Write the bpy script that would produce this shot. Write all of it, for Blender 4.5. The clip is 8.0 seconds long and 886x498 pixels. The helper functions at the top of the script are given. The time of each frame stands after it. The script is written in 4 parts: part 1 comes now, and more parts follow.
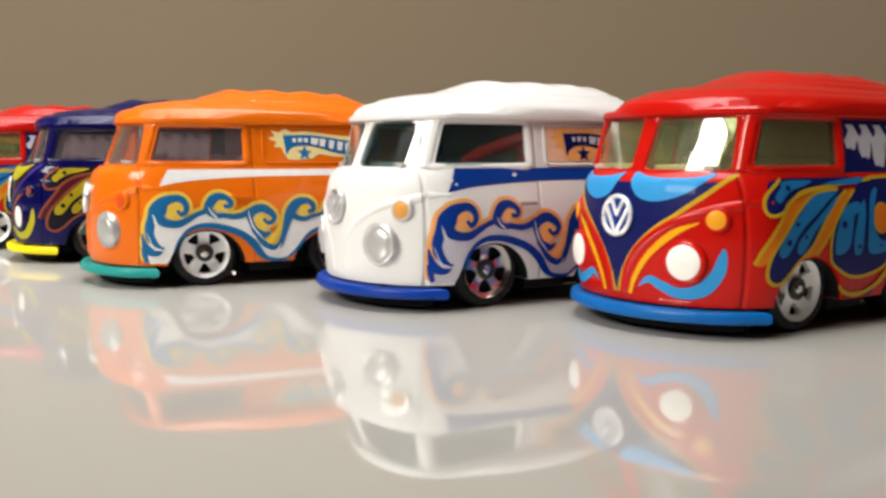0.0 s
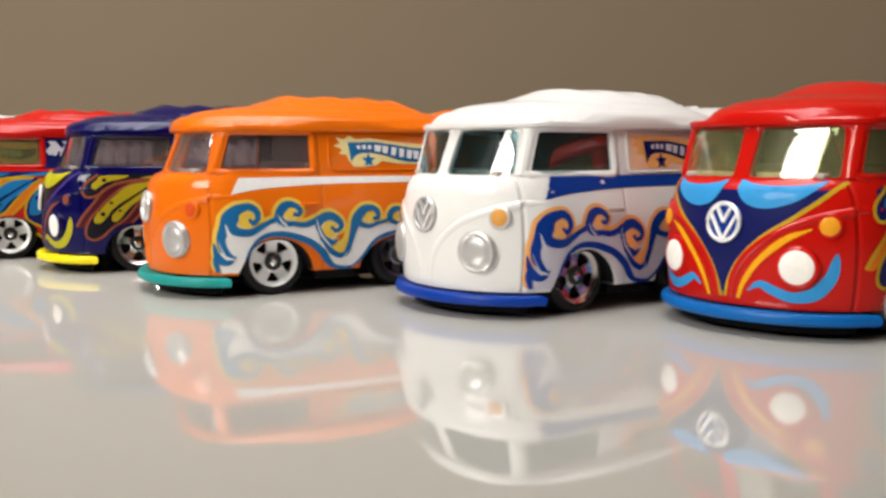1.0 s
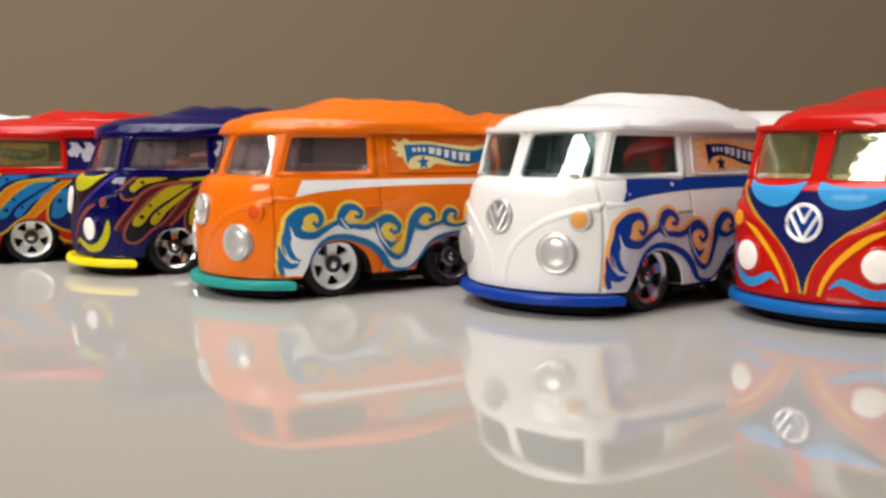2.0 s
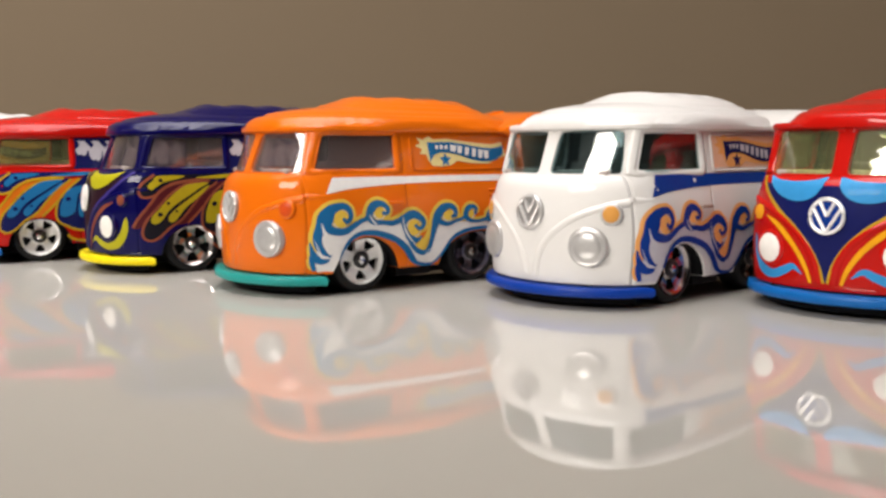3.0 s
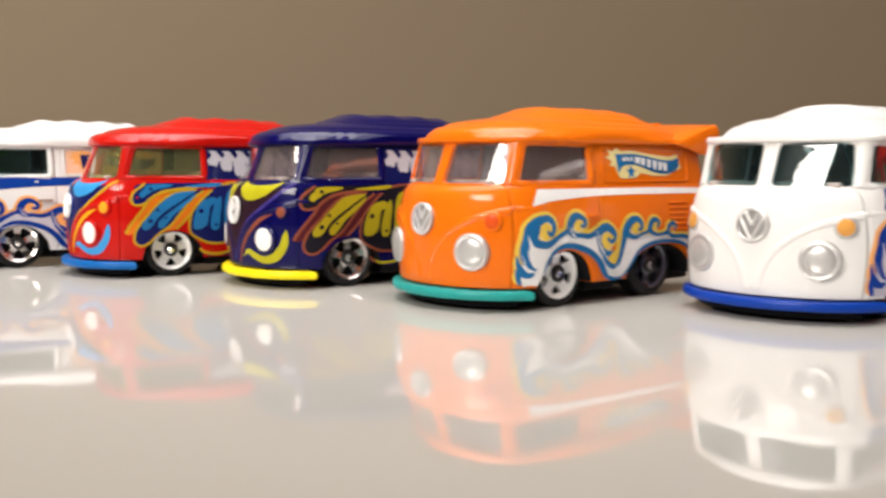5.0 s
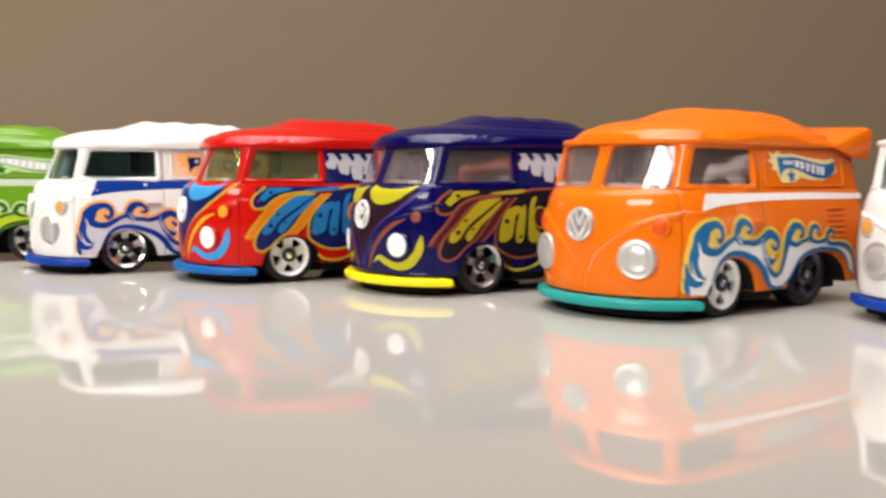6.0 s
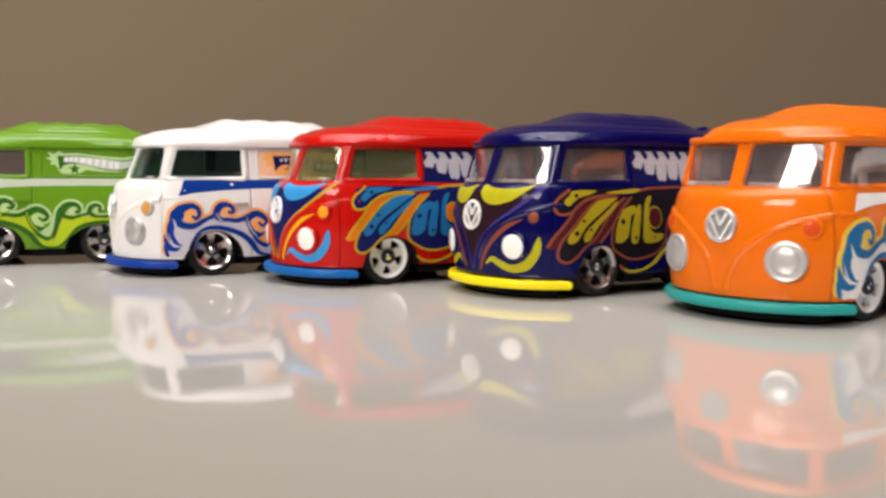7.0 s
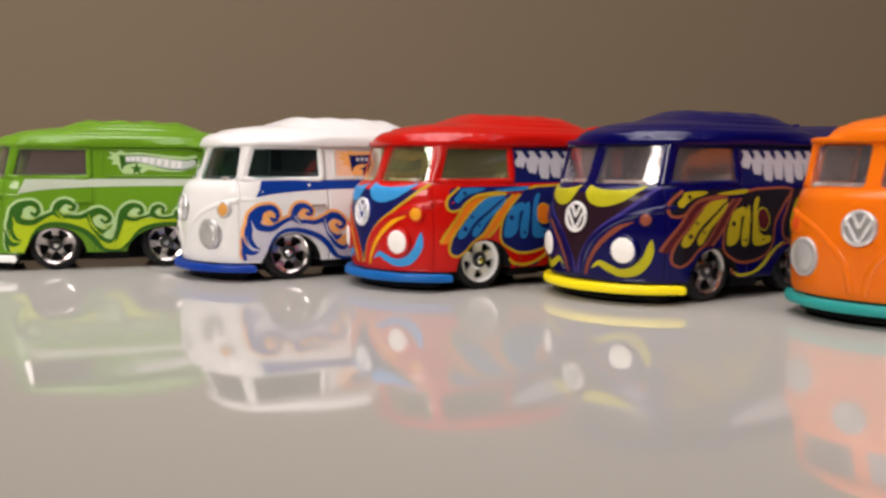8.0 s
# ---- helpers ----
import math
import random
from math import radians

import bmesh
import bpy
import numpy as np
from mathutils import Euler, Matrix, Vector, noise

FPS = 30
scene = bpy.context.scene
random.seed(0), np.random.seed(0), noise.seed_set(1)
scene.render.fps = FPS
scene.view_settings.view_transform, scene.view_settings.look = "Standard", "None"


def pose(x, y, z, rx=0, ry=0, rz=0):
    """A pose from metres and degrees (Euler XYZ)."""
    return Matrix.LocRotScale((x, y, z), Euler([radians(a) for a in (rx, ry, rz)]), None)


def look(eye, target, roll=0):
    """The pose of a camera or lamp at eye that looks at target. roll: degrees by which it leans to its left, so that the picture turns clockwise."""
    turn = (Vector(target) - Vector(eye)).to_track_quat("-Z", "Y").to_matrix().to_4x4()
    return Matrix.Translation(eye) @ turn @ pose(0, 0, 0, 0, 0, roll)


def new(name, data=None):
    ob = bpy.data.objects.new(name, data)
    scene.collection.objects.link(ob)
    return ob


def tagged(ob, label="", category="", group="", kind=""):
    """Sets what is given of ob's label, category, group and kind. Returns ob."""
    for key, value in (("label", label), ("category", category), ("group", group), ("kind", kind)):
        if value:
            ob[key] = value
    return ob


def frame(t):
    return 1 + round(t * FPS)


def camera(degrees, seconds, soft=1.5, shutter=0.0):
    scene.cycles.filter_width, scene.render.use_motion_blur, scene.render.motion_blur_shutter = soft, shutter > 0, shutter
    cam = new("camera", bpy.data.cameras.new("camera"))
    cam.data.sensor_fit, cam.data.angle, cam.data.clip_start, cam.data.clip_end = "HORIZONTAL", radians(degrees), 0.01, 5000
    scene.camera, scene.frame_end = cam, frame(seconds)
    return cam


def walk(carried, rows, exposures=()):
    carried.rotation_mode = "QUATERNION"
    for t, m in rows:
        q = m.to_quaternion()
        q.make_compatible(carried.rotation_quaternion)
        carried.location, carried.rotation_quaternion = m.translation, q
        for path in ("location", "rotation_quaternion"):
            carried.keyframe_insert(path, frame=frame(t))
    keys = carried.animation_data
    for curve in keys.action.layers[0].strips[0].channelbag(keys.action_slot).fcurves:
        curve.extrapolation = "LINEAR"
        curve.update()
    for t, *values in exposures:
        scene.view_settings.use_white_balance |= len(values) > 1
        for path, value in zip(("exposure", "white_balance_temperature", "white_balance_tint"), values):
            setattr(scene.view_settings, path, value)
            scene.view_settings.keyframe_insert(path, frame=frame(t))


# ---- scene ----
cam = camera(49.69, 8.0, soft=2.75, shutter=0.5)
ROWS = [
    (0.0, 0.01804, -0.00777, 0.02000, 84.20, -0.11, 6.93),
    (0.5, 0.00646, -0.00941, 0.02047, 84.31, 0.10, 4.22),
    (1.0, -0.00316, -0.01027, 0.02108, 84.18, 0.05, 2.50),
    (1.5, -0.01328, -0.01091, 0.02165, 84.15, 0.01, 0.51),
    (3.0, -0.03241, -0.01472, 0.02157, 83.99, 0.14, -4.14),
    (3.5, -0.03777, -0.01626, 0.02128, 84.04, 0.14, -5.42),
    (4.0, -0.04589, -0.01539, 0.02127, 84.12, 0.12, -6.56),
    (4.5, -0.05774, -0.01142, 0.02115, 84.50, 0.02, -7.38),
    (5.0, -0.06791, -0.00749, 0.02084, 84.94, -0.21, -6.88),
    (6.5, -0.09566, 0.00484, 0.01988, 85.42, -0.40, -5.54),
    (7.0, -0.10498, 0.00795, 0.02036, 85.16, -0.27, -6.11),
    (7.5, -0.11418, 0.01152, 0.02083, 84.94, -0.24, -6.60),
    (8.0, -0.12254, 0.01606, 0.02134, 84.79, -0.14, -7.05),
]
walk(cam, [(t, pose(x, y, z, rx, ry, rz)) for t, x, y, z, rx, ry, rz in ROWS],
     exposures=[(0.0, -0.06, 6800, 8), (0.5, -0.13, 6800, 8), (1.0, -0.2, 6800, 9), (1.5, -0.3, 6800, 10), (3.0, -0.31, 6950, 12), (3.5, -0.34, 6950, 13), (4.0, -0.33, 6950, 13), (4.5, -0.13, 6950, 12), (5.0, -0.01, 6950, 12), (6.5, -0.11, 6950, 13), (7.0, -0.31, 6950, 14), (7.5, -0.45, 6950, 15), (8.0, -0.52, 6950, 16)])

from mathutils.geometry import delaunay_2d_cdt

# ---- light ----
MM = 0.001
world = bpy.data.worlds.new("room_air")
scene.world = world
world.use_nodes = True
world.node_tree.nodes["Background"].inputs["Color"].default_value = (0.9, 0.85, 0.78, 1)
world.node_tree.nodes["Background"].inputs["Strength"].default_value = 0.02


def area_lamp(name, place, target, width, height, watts, color, spread=180.0):
    data = bpy.data.lights.new(name, "AREA")
    data.shape, data.size, data.size_y, data.energy, data.color = "RECTANGLE", width, height, watts, color
    data.spread = radians(spread)
    ob = new(name, data)
    ob.matrix_world = look(place, target)
    return ob


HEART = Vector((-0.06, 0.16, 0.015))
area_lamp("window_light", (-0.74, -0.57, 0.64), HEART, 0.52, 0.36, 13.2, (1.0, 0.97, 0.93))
# Unseen lamp added low over the row to brighten the table by the vans.
area_lamp("added_van_fill", (-0.175, 0.197, 0.19), HEART, 0.53, 0.14, 0.47, (0.94, 0.95, 1.0), 84.0).matrix_world = pose(-0.175, 0.197, 0.19, 0, 0, -29.0)
area_lamp("ceiling_light", (0.05, -0.10, 1.70), (0.0, 0.1, 0.0), 1.2, 0.9, 5.0, (1.0, 0.90, 0.78))


# ---- materials ----
def material(name):
    m = bpy.data.materials.new(name)
    m.use_nodes = True
    t = m.node_tree
    return m, t.nodes, t.links, t.nodes["Principled BSDF"]


def link_noise(n, l, scale, detail=3.0, rough=0.5, coord="Object"):
    tc = n.new("ShaderNodeTexCoord")
    no = n.new("ShaderNodeTexNoise")
    no.inputs["Scale"].default_value = scale
    no.inputs["Detail"].default_value = detail
    no.inputs["Roughness"].default_value = rough
    l.new(tc.outputs[coord], no.inputs["Vector"])
    return no


def surface(name, color, rough=0.4, metal=0.0, coat=0.0, vary=0.08, scale=400.0, bump=0.0, bump_scale=900.0, ior=1.5, depth=0.0001):
    m, n, l, b = material(name)
    b.inputs["Metallic"].default_value = metal
    b.inputs["IOR"].default_value = ior
    b.inputs["Coat Weight"].default_value = coat
    b.inputs["Coat Roughness"].default_value = 0.04
    no = link_noise(n, l, scale)
    ramp = n.new("ShaderNodeMix")
    ramp.data_type = "RGBA"
    ramp.inputs["A"].default_value = (*[c * (1 - vary) for c in color], 1)
    ramp.inputs["B"].default_value = (*[min(1, c * (1 + vary)) for c in color], 1)
    l.new(no.outputs["Fac"], ramp.inputs["Factor"])
    l.new(ramp.outputs["Result"], b.inputs["Base Color"])
    wear = link_noise(n, l, scale * 0.23, 4.0)
    span = n.new("ShaderNodeMapRange")
    span.inputs["To Min"].default_value = rough * 0.75
    span.inputs["To Max"].default_value = min(1, rough * 1.3)
    l.new(wear.outputs["Fac"], span.inputs["Value"])
    l.new(span.outputs["Result"], b.inputs["Roughness"])
    if bump:
        g = link_noise(n, l, bump_scale, 4.0)
        bp = n.new("ShaderNodeBump")
        bp.inputs["Strength"].default_value = bump
        bp.inputs["Distance"].default_value = depth
        l.new(g.outputs["Fac"], bp.inputs["Height"])
        l.new(bp.outputs["Normal"], b.inputs["Normal"])
    return m


def paint(name, color):
    """Glossy enamel on cast metal: slight waviness and the door gaps as fine grooves under a clear coat."""
    m = surface(name, color, rough=0.34, coat=0.52, vary=0.04, scale=260, bump=0.05, bump_scale=420, depth=0.00025)
    n, l = m.node_tree.nodes, m.node_tree.links
    b = n["Principled BSDF"]
    b.inputs["Specular IOR Level"].default_value = 0.05
    b.inputs["Coat Roughness"].default_value = 0.045
    tc = n.new("ShaderNodeTexCoord")
    xyz = n.new("ShaderNodeSeparateXYZ")
    l.new(tc.outputs["Object"], xyz.inputs["Vector"])

    def calc(kind, p, q):
        node = n.new("ShaderNodeMath")
        node.operation = kind
        for i, v in enumerate((p, q)):
            if isinstance(v, float):
                node.inputs[i].default_value = v
            else:
                l.new(v, node.inputs[i])
        return node.outputs[0]
    gaps = calc("MINIMUM", *[calc("ABSOLUTE", calc("SUBTRACT", xyz.outputs["X"], at), 0.0) for at in (-0.0074, 0.0092)])
    high = calc("MULTIPLY", calc("GREATER_THAN", xyz.outputs["Z"], 0.0234), 0.01)
    depth = n.new("ShaderNodeMapRange")
    depth.inputs["From Max"].default_value = 0.00035
    l.new(calc("ADD", gaps, high), depth.inputs["Value"])
    groove = n.new("ShaderNodeBump")
    groove.inputs["Strength"].default_value = 0.8
    groove.inputs["Distance"].default_value = 0.0003
    l.new(depth.outputs["Result"], groove.inputs["Height"])
    for ob in [k for k in n if k.bl_idname == "ShaderNodeBump" and k != groove]:
        l.new(ob.outputs["Normal"], groove.inputs["Normal"])
    l.new(groove.outputs["Normal"], b.inputs["Normal"])
    return m


def ink(name, color):
    m = surface(name, color, rough=0.36, coat=0.14, vary=0.10, scale=900)
    m.node_tree.nodes["Principled BSDF"].inputs["Specular IOR Level"].default_value = 0.07
    return m


def glazing(name, color, rough=0.04, clear=0.985):
    m, n, l, b = material(name)
    b.inputs["Base Color"].default_value = (*color, 1)
    b.inputs["Transmission Weight"].default_value = clear
    b.inputs["IOR"].default_value = 1.58
    b.inputs["Coat Weight"].default_value = 0.9
    b.inputs["Coat Roughness"].default_value = 0.02
    no = link_noise(n, l, 700.0)
    span = n.new("ShaderNodeMapRange")
    span.inputs["To Min"].default_value = rough * 0.5
    span.inputs["To Max"].default_value = rough * 2.0
    l.new(no.outputs["Fac"], span.inputs["Value"])
    l.new(span.outputs["Result"], b.inputs["Roughness"])
    wave = link_noise(n, l, 340.0, 1.5)
    bp = n.new("ShaderNodeBump")
    bp.inputs["Strength"].default_value = 0.25
    bp.inputs["Distance"].default_value = 0.00016
    l.new(wave.outputs["Fac"], bp.inputs["Height"])
    l.new(bp.outputs["Normal"], b.inputs["Normal"])
    l.new(bp.outputs["Normal"], b.inputs["Coat Normal"])
    return m


RED = paint("red_enamel", (0.48, 0.007, 0.004))
WHITE = paint("white_enamel", (0.72, 0.708, 0.688))
ORANGE = paint("orange_enamel", (0.74, 0.145, 0.006))
PURPLE = paint("violet_blue_enamel", (0.0015, 0.0012, 0.06))
GREEN = paint("green_enamel", (0.115, 0.265, 0.015))

def laminate(name, color, gloss_low, gloss_high, rough):
    """A white board under a clear film: diffuse with an even mirror gloss, slightly stronger at a flat angle."""
    m, n, l, b = material(name)
    n.remove(b)
    no = link_noise(n, l, 7.0, 4.0)
    tone = n.new("ShaderNodeMix")
    tone.data_type = "RGBA"
    tone.inputs["A"].default_value = (*[c * 0.97 for c in color], 1)
    tone.inputs["B"].default_value = (*[c * 1.03 for c in color], 1)
    l.new(no.outputs["Fac"], tone.inputs["Factor"])
    base, gloss, mix, lw = (n.new(k) for k in ("ShaderNodeBsdfDiffuse", "ShaderNodeBsdfGlossy", "ShaderNodeMixShader", "ShaderNodeFresnel"))
    l.new(tone.outputs["Result"], base.inputs["Color"])
    lw.inputs["IOR"].default_value = 1.45
    span = n.new("ShaderNodeMapRange")
    span.inputs["To Min"].default_value, span.inputs["To Max"].default_value = gloss_low, gloss_high
    l.new(lw.outputs["Fac"], span.inputs["Value"])
    smear = link_noise(n, l, 24.0, 5.0, 0.6)
    dull = n.new("ShaderNodeMapRange")
    dull.inputs["To Min"].default_value, dull.inputs["To Max"].default_value = rough * 0.7, rough * 1.4
    l.new(smear.outputs["Fac"], dull.inputs["Value"])
    l.new(dull.outputs["Result"], gloss.inputs["Roughness"])
    l.new(span.outputs["Result"], mix.inputs["Fac"])
    l.new(base.outputs[0], mix.inputs[1])
    l.new(gloss.outputs[0], mix.inputs[2])
    l.new(mix.outputs[0], n["Material Output"].inputs["Surface"])
    return m


TABLE_TOP = laminate("glossy_white_laminate", (0.515, 0.498, 0.464), 0.43, 0.54, 0.04)
# Dark paint on the unseen walls, picked to keep reflections in the vans dim.
WALL_UNSEEN = surface("unseen_wall_dark", (0.06, 0.05, 0.04), rough=0.8, vary=0.05, scale=3.0)
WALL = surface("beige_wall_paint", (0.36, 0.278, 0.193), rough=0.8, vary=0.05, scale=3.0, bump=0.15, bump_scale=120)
CEILING = surface("ceiling_paint", (0.45, 0.42, 0.38), rough=0.9, vary=0.03, scale=3)
FLOOR = surface("brown_floor", (0.20, 0.14, 0.09), rough=0.5, vary=0.2, scale=5)
RUBBER = surface("black_tyre_rubber", (0.010, 0.010, 0.011), rough=0.55, vary=0.2, scale=500, bump=0.2, bump_scale=1500)
CHASSIS = surface("black_plastic", (0.004, 0.004, 0.005), rough=0.8, vary=0.2)
INTERIOR = surface("warm_grey_plastic", (0.40, 0.35, 0.32), rough=0.5, vary=0.15)
CHROME = surface("chrome", (0.78, 0.77, 0.75), rough=0.14, metal=1.0, vary=0.06, scale=800)
SATIN = surface("satin_silver_print", (0.54, 0.53, 0.52), rough=0.37, metal=0.55, vary=0.08, scale=900, bump=0.1, bump_scale=1200)
SILVER = surface("silver_badge", (0.66, 0.65, 0.64), rough=0.3, metal=0.5, vary=0.08, scale=900)
PEWTER = surface("dull_silver", (0.36, 0.355, 0.35), rough=0.38, metal=0.5, vary=0.1, scale=900)
for dull in (RUBBER, CHASSIS):
    dull.node_tree.nodes["Principled BSDF"].inputs["Specular IOR Level"].default_value = 0.2
DARK = surface("dark_hub_metal", (0.035, 0.034, 0.036), rough=0.35, metal=0.4, vary=0.2)

# ---- room ----


def link_mesh(name, mesh, material_, parent=None, label=""):
    ob = new(name, mesh)
    if not mesh.materials:
        mesh.materials.append(material_)
    ob.material_slots[0].link = "OBJECT"
    ob.material_slots[0].material = material_
    if parent:
        ob.parent = parent
    if label:
        ob["label"] = label
    return ob


def to_mesh(name, bm, sharp=35.0, scale=MM, normals=True):
    if normals:
        bmesh.ops.recalc_face_normals(bm, faces=bm.faces)
    mesh = bpy.data.meshes.new(name)
    bm.to_mesh(mesh)
    bm.free()
    mesh.transform(Matrix.Scale(scale, 4))
    mesh.polygons.foreach_set("use_smooth", [True] * len(mesh.polygons))
    mesh.set_sharp_from_angle(angle=radians(sharp))
    return mesh


def box_bm(lo, hi, bevel=0.0, segments=2, bm=None):
    own = bmesh.new()
    bmesh.ops.create_cube(own, size=1.0)
    for v in own.verts:
        v.co = Vector([lo[i] + (v.co[i] + 0.5) * (hi[i] - lo[i]) for i in range(3)])
    if bevel:
        bmesh.ops.bevel(own, geom=own.edges[:], offset=bevel, segments=segments, profile=0.5, affect="EDGES")
    if bm is None:
        return own
    tmp = bpy.data.meshes.new("tmp")
    own.to_mesh(tmp)
    own.free()
    bm.from_mesh(tmp)
    bpy.data.meshes.remove(tmp)
    return bm


def slab(name, lo, hi, material_, label, category, bevel=0.0):
    ob = link_mesh(name, to_mesh(name, box_bm(lo, hi, bevel), scale=1.0), material_)
    return tagged(ob, label, category, kind="structure")


X0, X1, Y0, Y1, Z0, Z1 = -1.9, 1.7, -1.9, 0.74, -0.74, 1.76
slab("floor", (X0, Y0, Z0 - 0.1), (X1, Y1, Z0), FLOOR, "plain brown floor under the table", "floor")
slab("ceiling", (X0 - 0.1, Y0 - 0.1, Z1), (X1 + 0.1, Y1 + 0.1, Z1 + 0.1), CEILING, "plain off-white ceiling of the room", "ceiling")
slab("wall_north", (X0, Y1, Z0 - 0.1), (X1, Y1 + 0.1, Z1), WALL, "plain matt beige brown wall behind the table", "wall")
slab("wall_south", (X0, Y0 - 0.1, Z0 - 0.1), (X1, Y0, Z1), WALL_UNSEEN, "plain matt dark brown wall of the room", "wall")
slab("wall_west", (X0 - 0.1, Y0 - 0.1, Z0 - 0.1), (X0, Y1 + 0.1, Z1), WALL_UNSEEN, "plain matt dark brown wall of the room", "wall")
slab("wall_east", (X1, Y0 - 0.1, Z0 - 0.1), (X1 + 0.1, Y1 + 0.1, Z1), WALL_UNSEEN, "plain matt dark brown wall of the room", "wall")

table = tagged(new("table"), "glossy white table top reflecting the toy vans", "table")
table.location = (-0.1, 0.17, Z0)
link_mesh("tabletop", to_mesh("tabletop", box_bm((-0.85, -0.62, 0.71), (0.85, 0.56, 0.74), 0.003, 3), scale=1.0), TABLE_TOP, table)
leg_mesh = to_mesh("leg", box_bm((-0.025, -0.025, 0.0), (0.025, 0.025, 0.71), 0.004), scale=1.0)
for lx in (-0.78, 0.78):
    for ly in (-0.55, 0.49):
        link_mesh("leg", leg_mesh, CEILING, table).location = (lx, ly, 0)

# ---- the toy van: its shape in millimetres, nose towards +x, front axle at x = 0 ----
XF, XR, NF, NR = 5.0, -31.0, 1.95, 4.0  # where the straight flank begins and ends; squareness of the corners


def curve(keys, z):
    """A smooth curve through (z, value) keys."""
    if z <= keys[0][0]:
        return keys[0][1]
    for i in range(len(keys) - 1):
        (z0, a), (z1, b) = keys[i], keys[i + 1]
        if z <= z1:
            h = z1 - z0
            ma = (b - keys[i - 1][1]) / (z1 - keys[i - 1][0]) if i else (b - a) / h
            mb = (keys[i + 2][1] - a) / (keys[i + 2][0] - z0) if i + 2 < len(keys) else (b - a) / h
            s = (z - z0) / h
            return (2 * s**3 - 3 * s**2 + 1) * a + (s**3 - 2 * s**2 + s) * h * ma + (3 * s**2 - 2 * s**3) * b + (s**3 - s**2) * h * mb
    return keys[-1][1]


LOW_W = [(3.4, 14.2), (3.9, 14.32), (6, 14.5), (10, 14.6), (13, 14.42), (16, 13.85), (17.3, 13.45), (17.8, 13.24)]
LOW_N = [(3.4, 14.95), (3.9, 15.05), (6, 15.22), (10, 15.3), (13, 15.1), (15.5, 14.7), (16.8, 14.3), (17.5, 13.6), (18.0, 12.9)]
LOW_T = [(3.4, -36.0), (8, -37.0), (18.0, -36.6)]
TOP_W = [(17.3, 13.3), (24.3, 12.2)]
TOP_N = [(17.3, 12.9), (18.2, 12.5), (24.3, 10.1)]
TOP_T = [(17.3, -36.5), (24.3, -35.0)]


def flank(x, z, upper=False):
    """Half width of the body at x and height z."""
    w = curve(TOP_W if upper else LOW_W, z)
    if x > XF:
        a = curve(TOP_N if upper else LOW_N, z) - XF
        return w * max(0.0, 1 - min(1, (x - XF) / a) ** NF) ** (1 / NF)
    return w


def face(y, z, upper=False):
    """How far the front reaches at y and height z."""
    w = curve(TOP_W if upper else LOW_W, z)
    a = curve(TOP_N if upper else LOW_N, z) - XF
    return XF + a * max(0.0, 1 - min(1, abs(y) / w) ** NF) ** (1 / NF)


def outline(w, nose, tail, front=26, side=10, back=10):
    """Plan of the van: half width w, nose and tail in x; a closed ring of points."""
    pts = []
    for i in range(front):
        a = math.pi / 2 * i / front
        pts.append((XF + (nose - XF) * math.cos(a) ** (2 / NF), w * math.sin(a) ** (2 / NF)))
    for i in range(side):
        pts.append((XF + (XR - XF) * i / side, w))
    for i in range(back):
        a = math.pi / 2 * i / back
        pts.append((XR + (tail - XR) * math.sin(a) ** (2 / NR), w * math.cos(a) ** (2 / NR)))
    pts.append((tail, 0.0))
    return pts + [(x, -y) for x, y in pts[-2:0:-1]]


def loft(rings, bm=None, cap=True):
    """A closed skin over rings of equal point count."""
    bm = bm or bmesh.new()
    rows = [[bm.verts.new(p) for p in ring] for ring in rings]
    n = len(rows[0])
    for a, b in zip(rows, rows[1:]):
        for i in range(n):
            bm.faces.new((a[i], a[(i + 1) % n], b[(i + 1) % n], b[i]))
    if cap:
        bm.faces.new(rows[0][::-1])
        bm.faces.new(rows[-1])
    return bm


def prism(points, axis, lo, hi):
    """A closed polygon in the two other axes, drawn out along one axis."""
    def at(p, d):
        return {"x": (d, p[0], p[1]), "y": (p[0], d, p[1]), "z": (p[0], p[1], d)}[axis]
    return loft([[at(p, lo) for p in points], [at(p, hi) for p in points]])


def rounded(corners, r, steps=5):
    """A polygon with rounded corners."""
    out = []
    n = len(corners)
    for i in range(n):
        p, a, b = Vector(corners[i]), Vector(corners[i - 1]), Vector(corners[(i + 1) % n])
        u, v = (a - p).normalized(), (b - p).normalized()
        for k in range(steps + 1):
            s = k / steps
            q = p + u * r * (1 - s) ** 2 + v * r * s**2
            out.append((q.x, q.y))
    return out


def ellipse(cx, cz, rx, rz, n=40):
    return [(cx + rx * math.cos(2 * math.pi * i / n), cz + rz * math.sin(2 * math.pi * i / n)) for i in range(n)]


def carve(bm, cutters):
    """Takes the cutters out of a solid and returns the rest as a bmesh."""
    def temporary(b):
        bmesh.ops.recalc_face_normals(b, faces=b.faces)
        me = bpy.data.meshes.new("tmp")
        b.to_mesh(me)
        b.free()
        return new("tmp", me)
    solid = temporary(bm)
    knives = [temporary(c) for c in cutters]
    for k in knives:
        m = solid.modifiers.new("cut", "BOOLEAN")
        m.operation, m.solver, m.object = "DIFFERENCE", "EXACT", k
    deps = bpy.context.evaluated_depsgraph_get()
    deps.update()
    me = bpy.data.meshes.new_from_object(solid.evaluated_get(deps))
    out = bmesh.new()
    out.from_mesh(me)
    for ob in (solid, *knives):
        data = ob.data
        bpy.data.objects.remove(ob)
        bpy.data.meshes.remove(data)
    bpy.data.meshes.remove(me)
    return out


R_TYRE, AXLE, REAR = 4.9, 4.9, -20.9
SIDE_WINDOW = [(7.6, 18.3), (6.0, 23.85), (-6.2, 23.9), (-6.2, 18.25)]
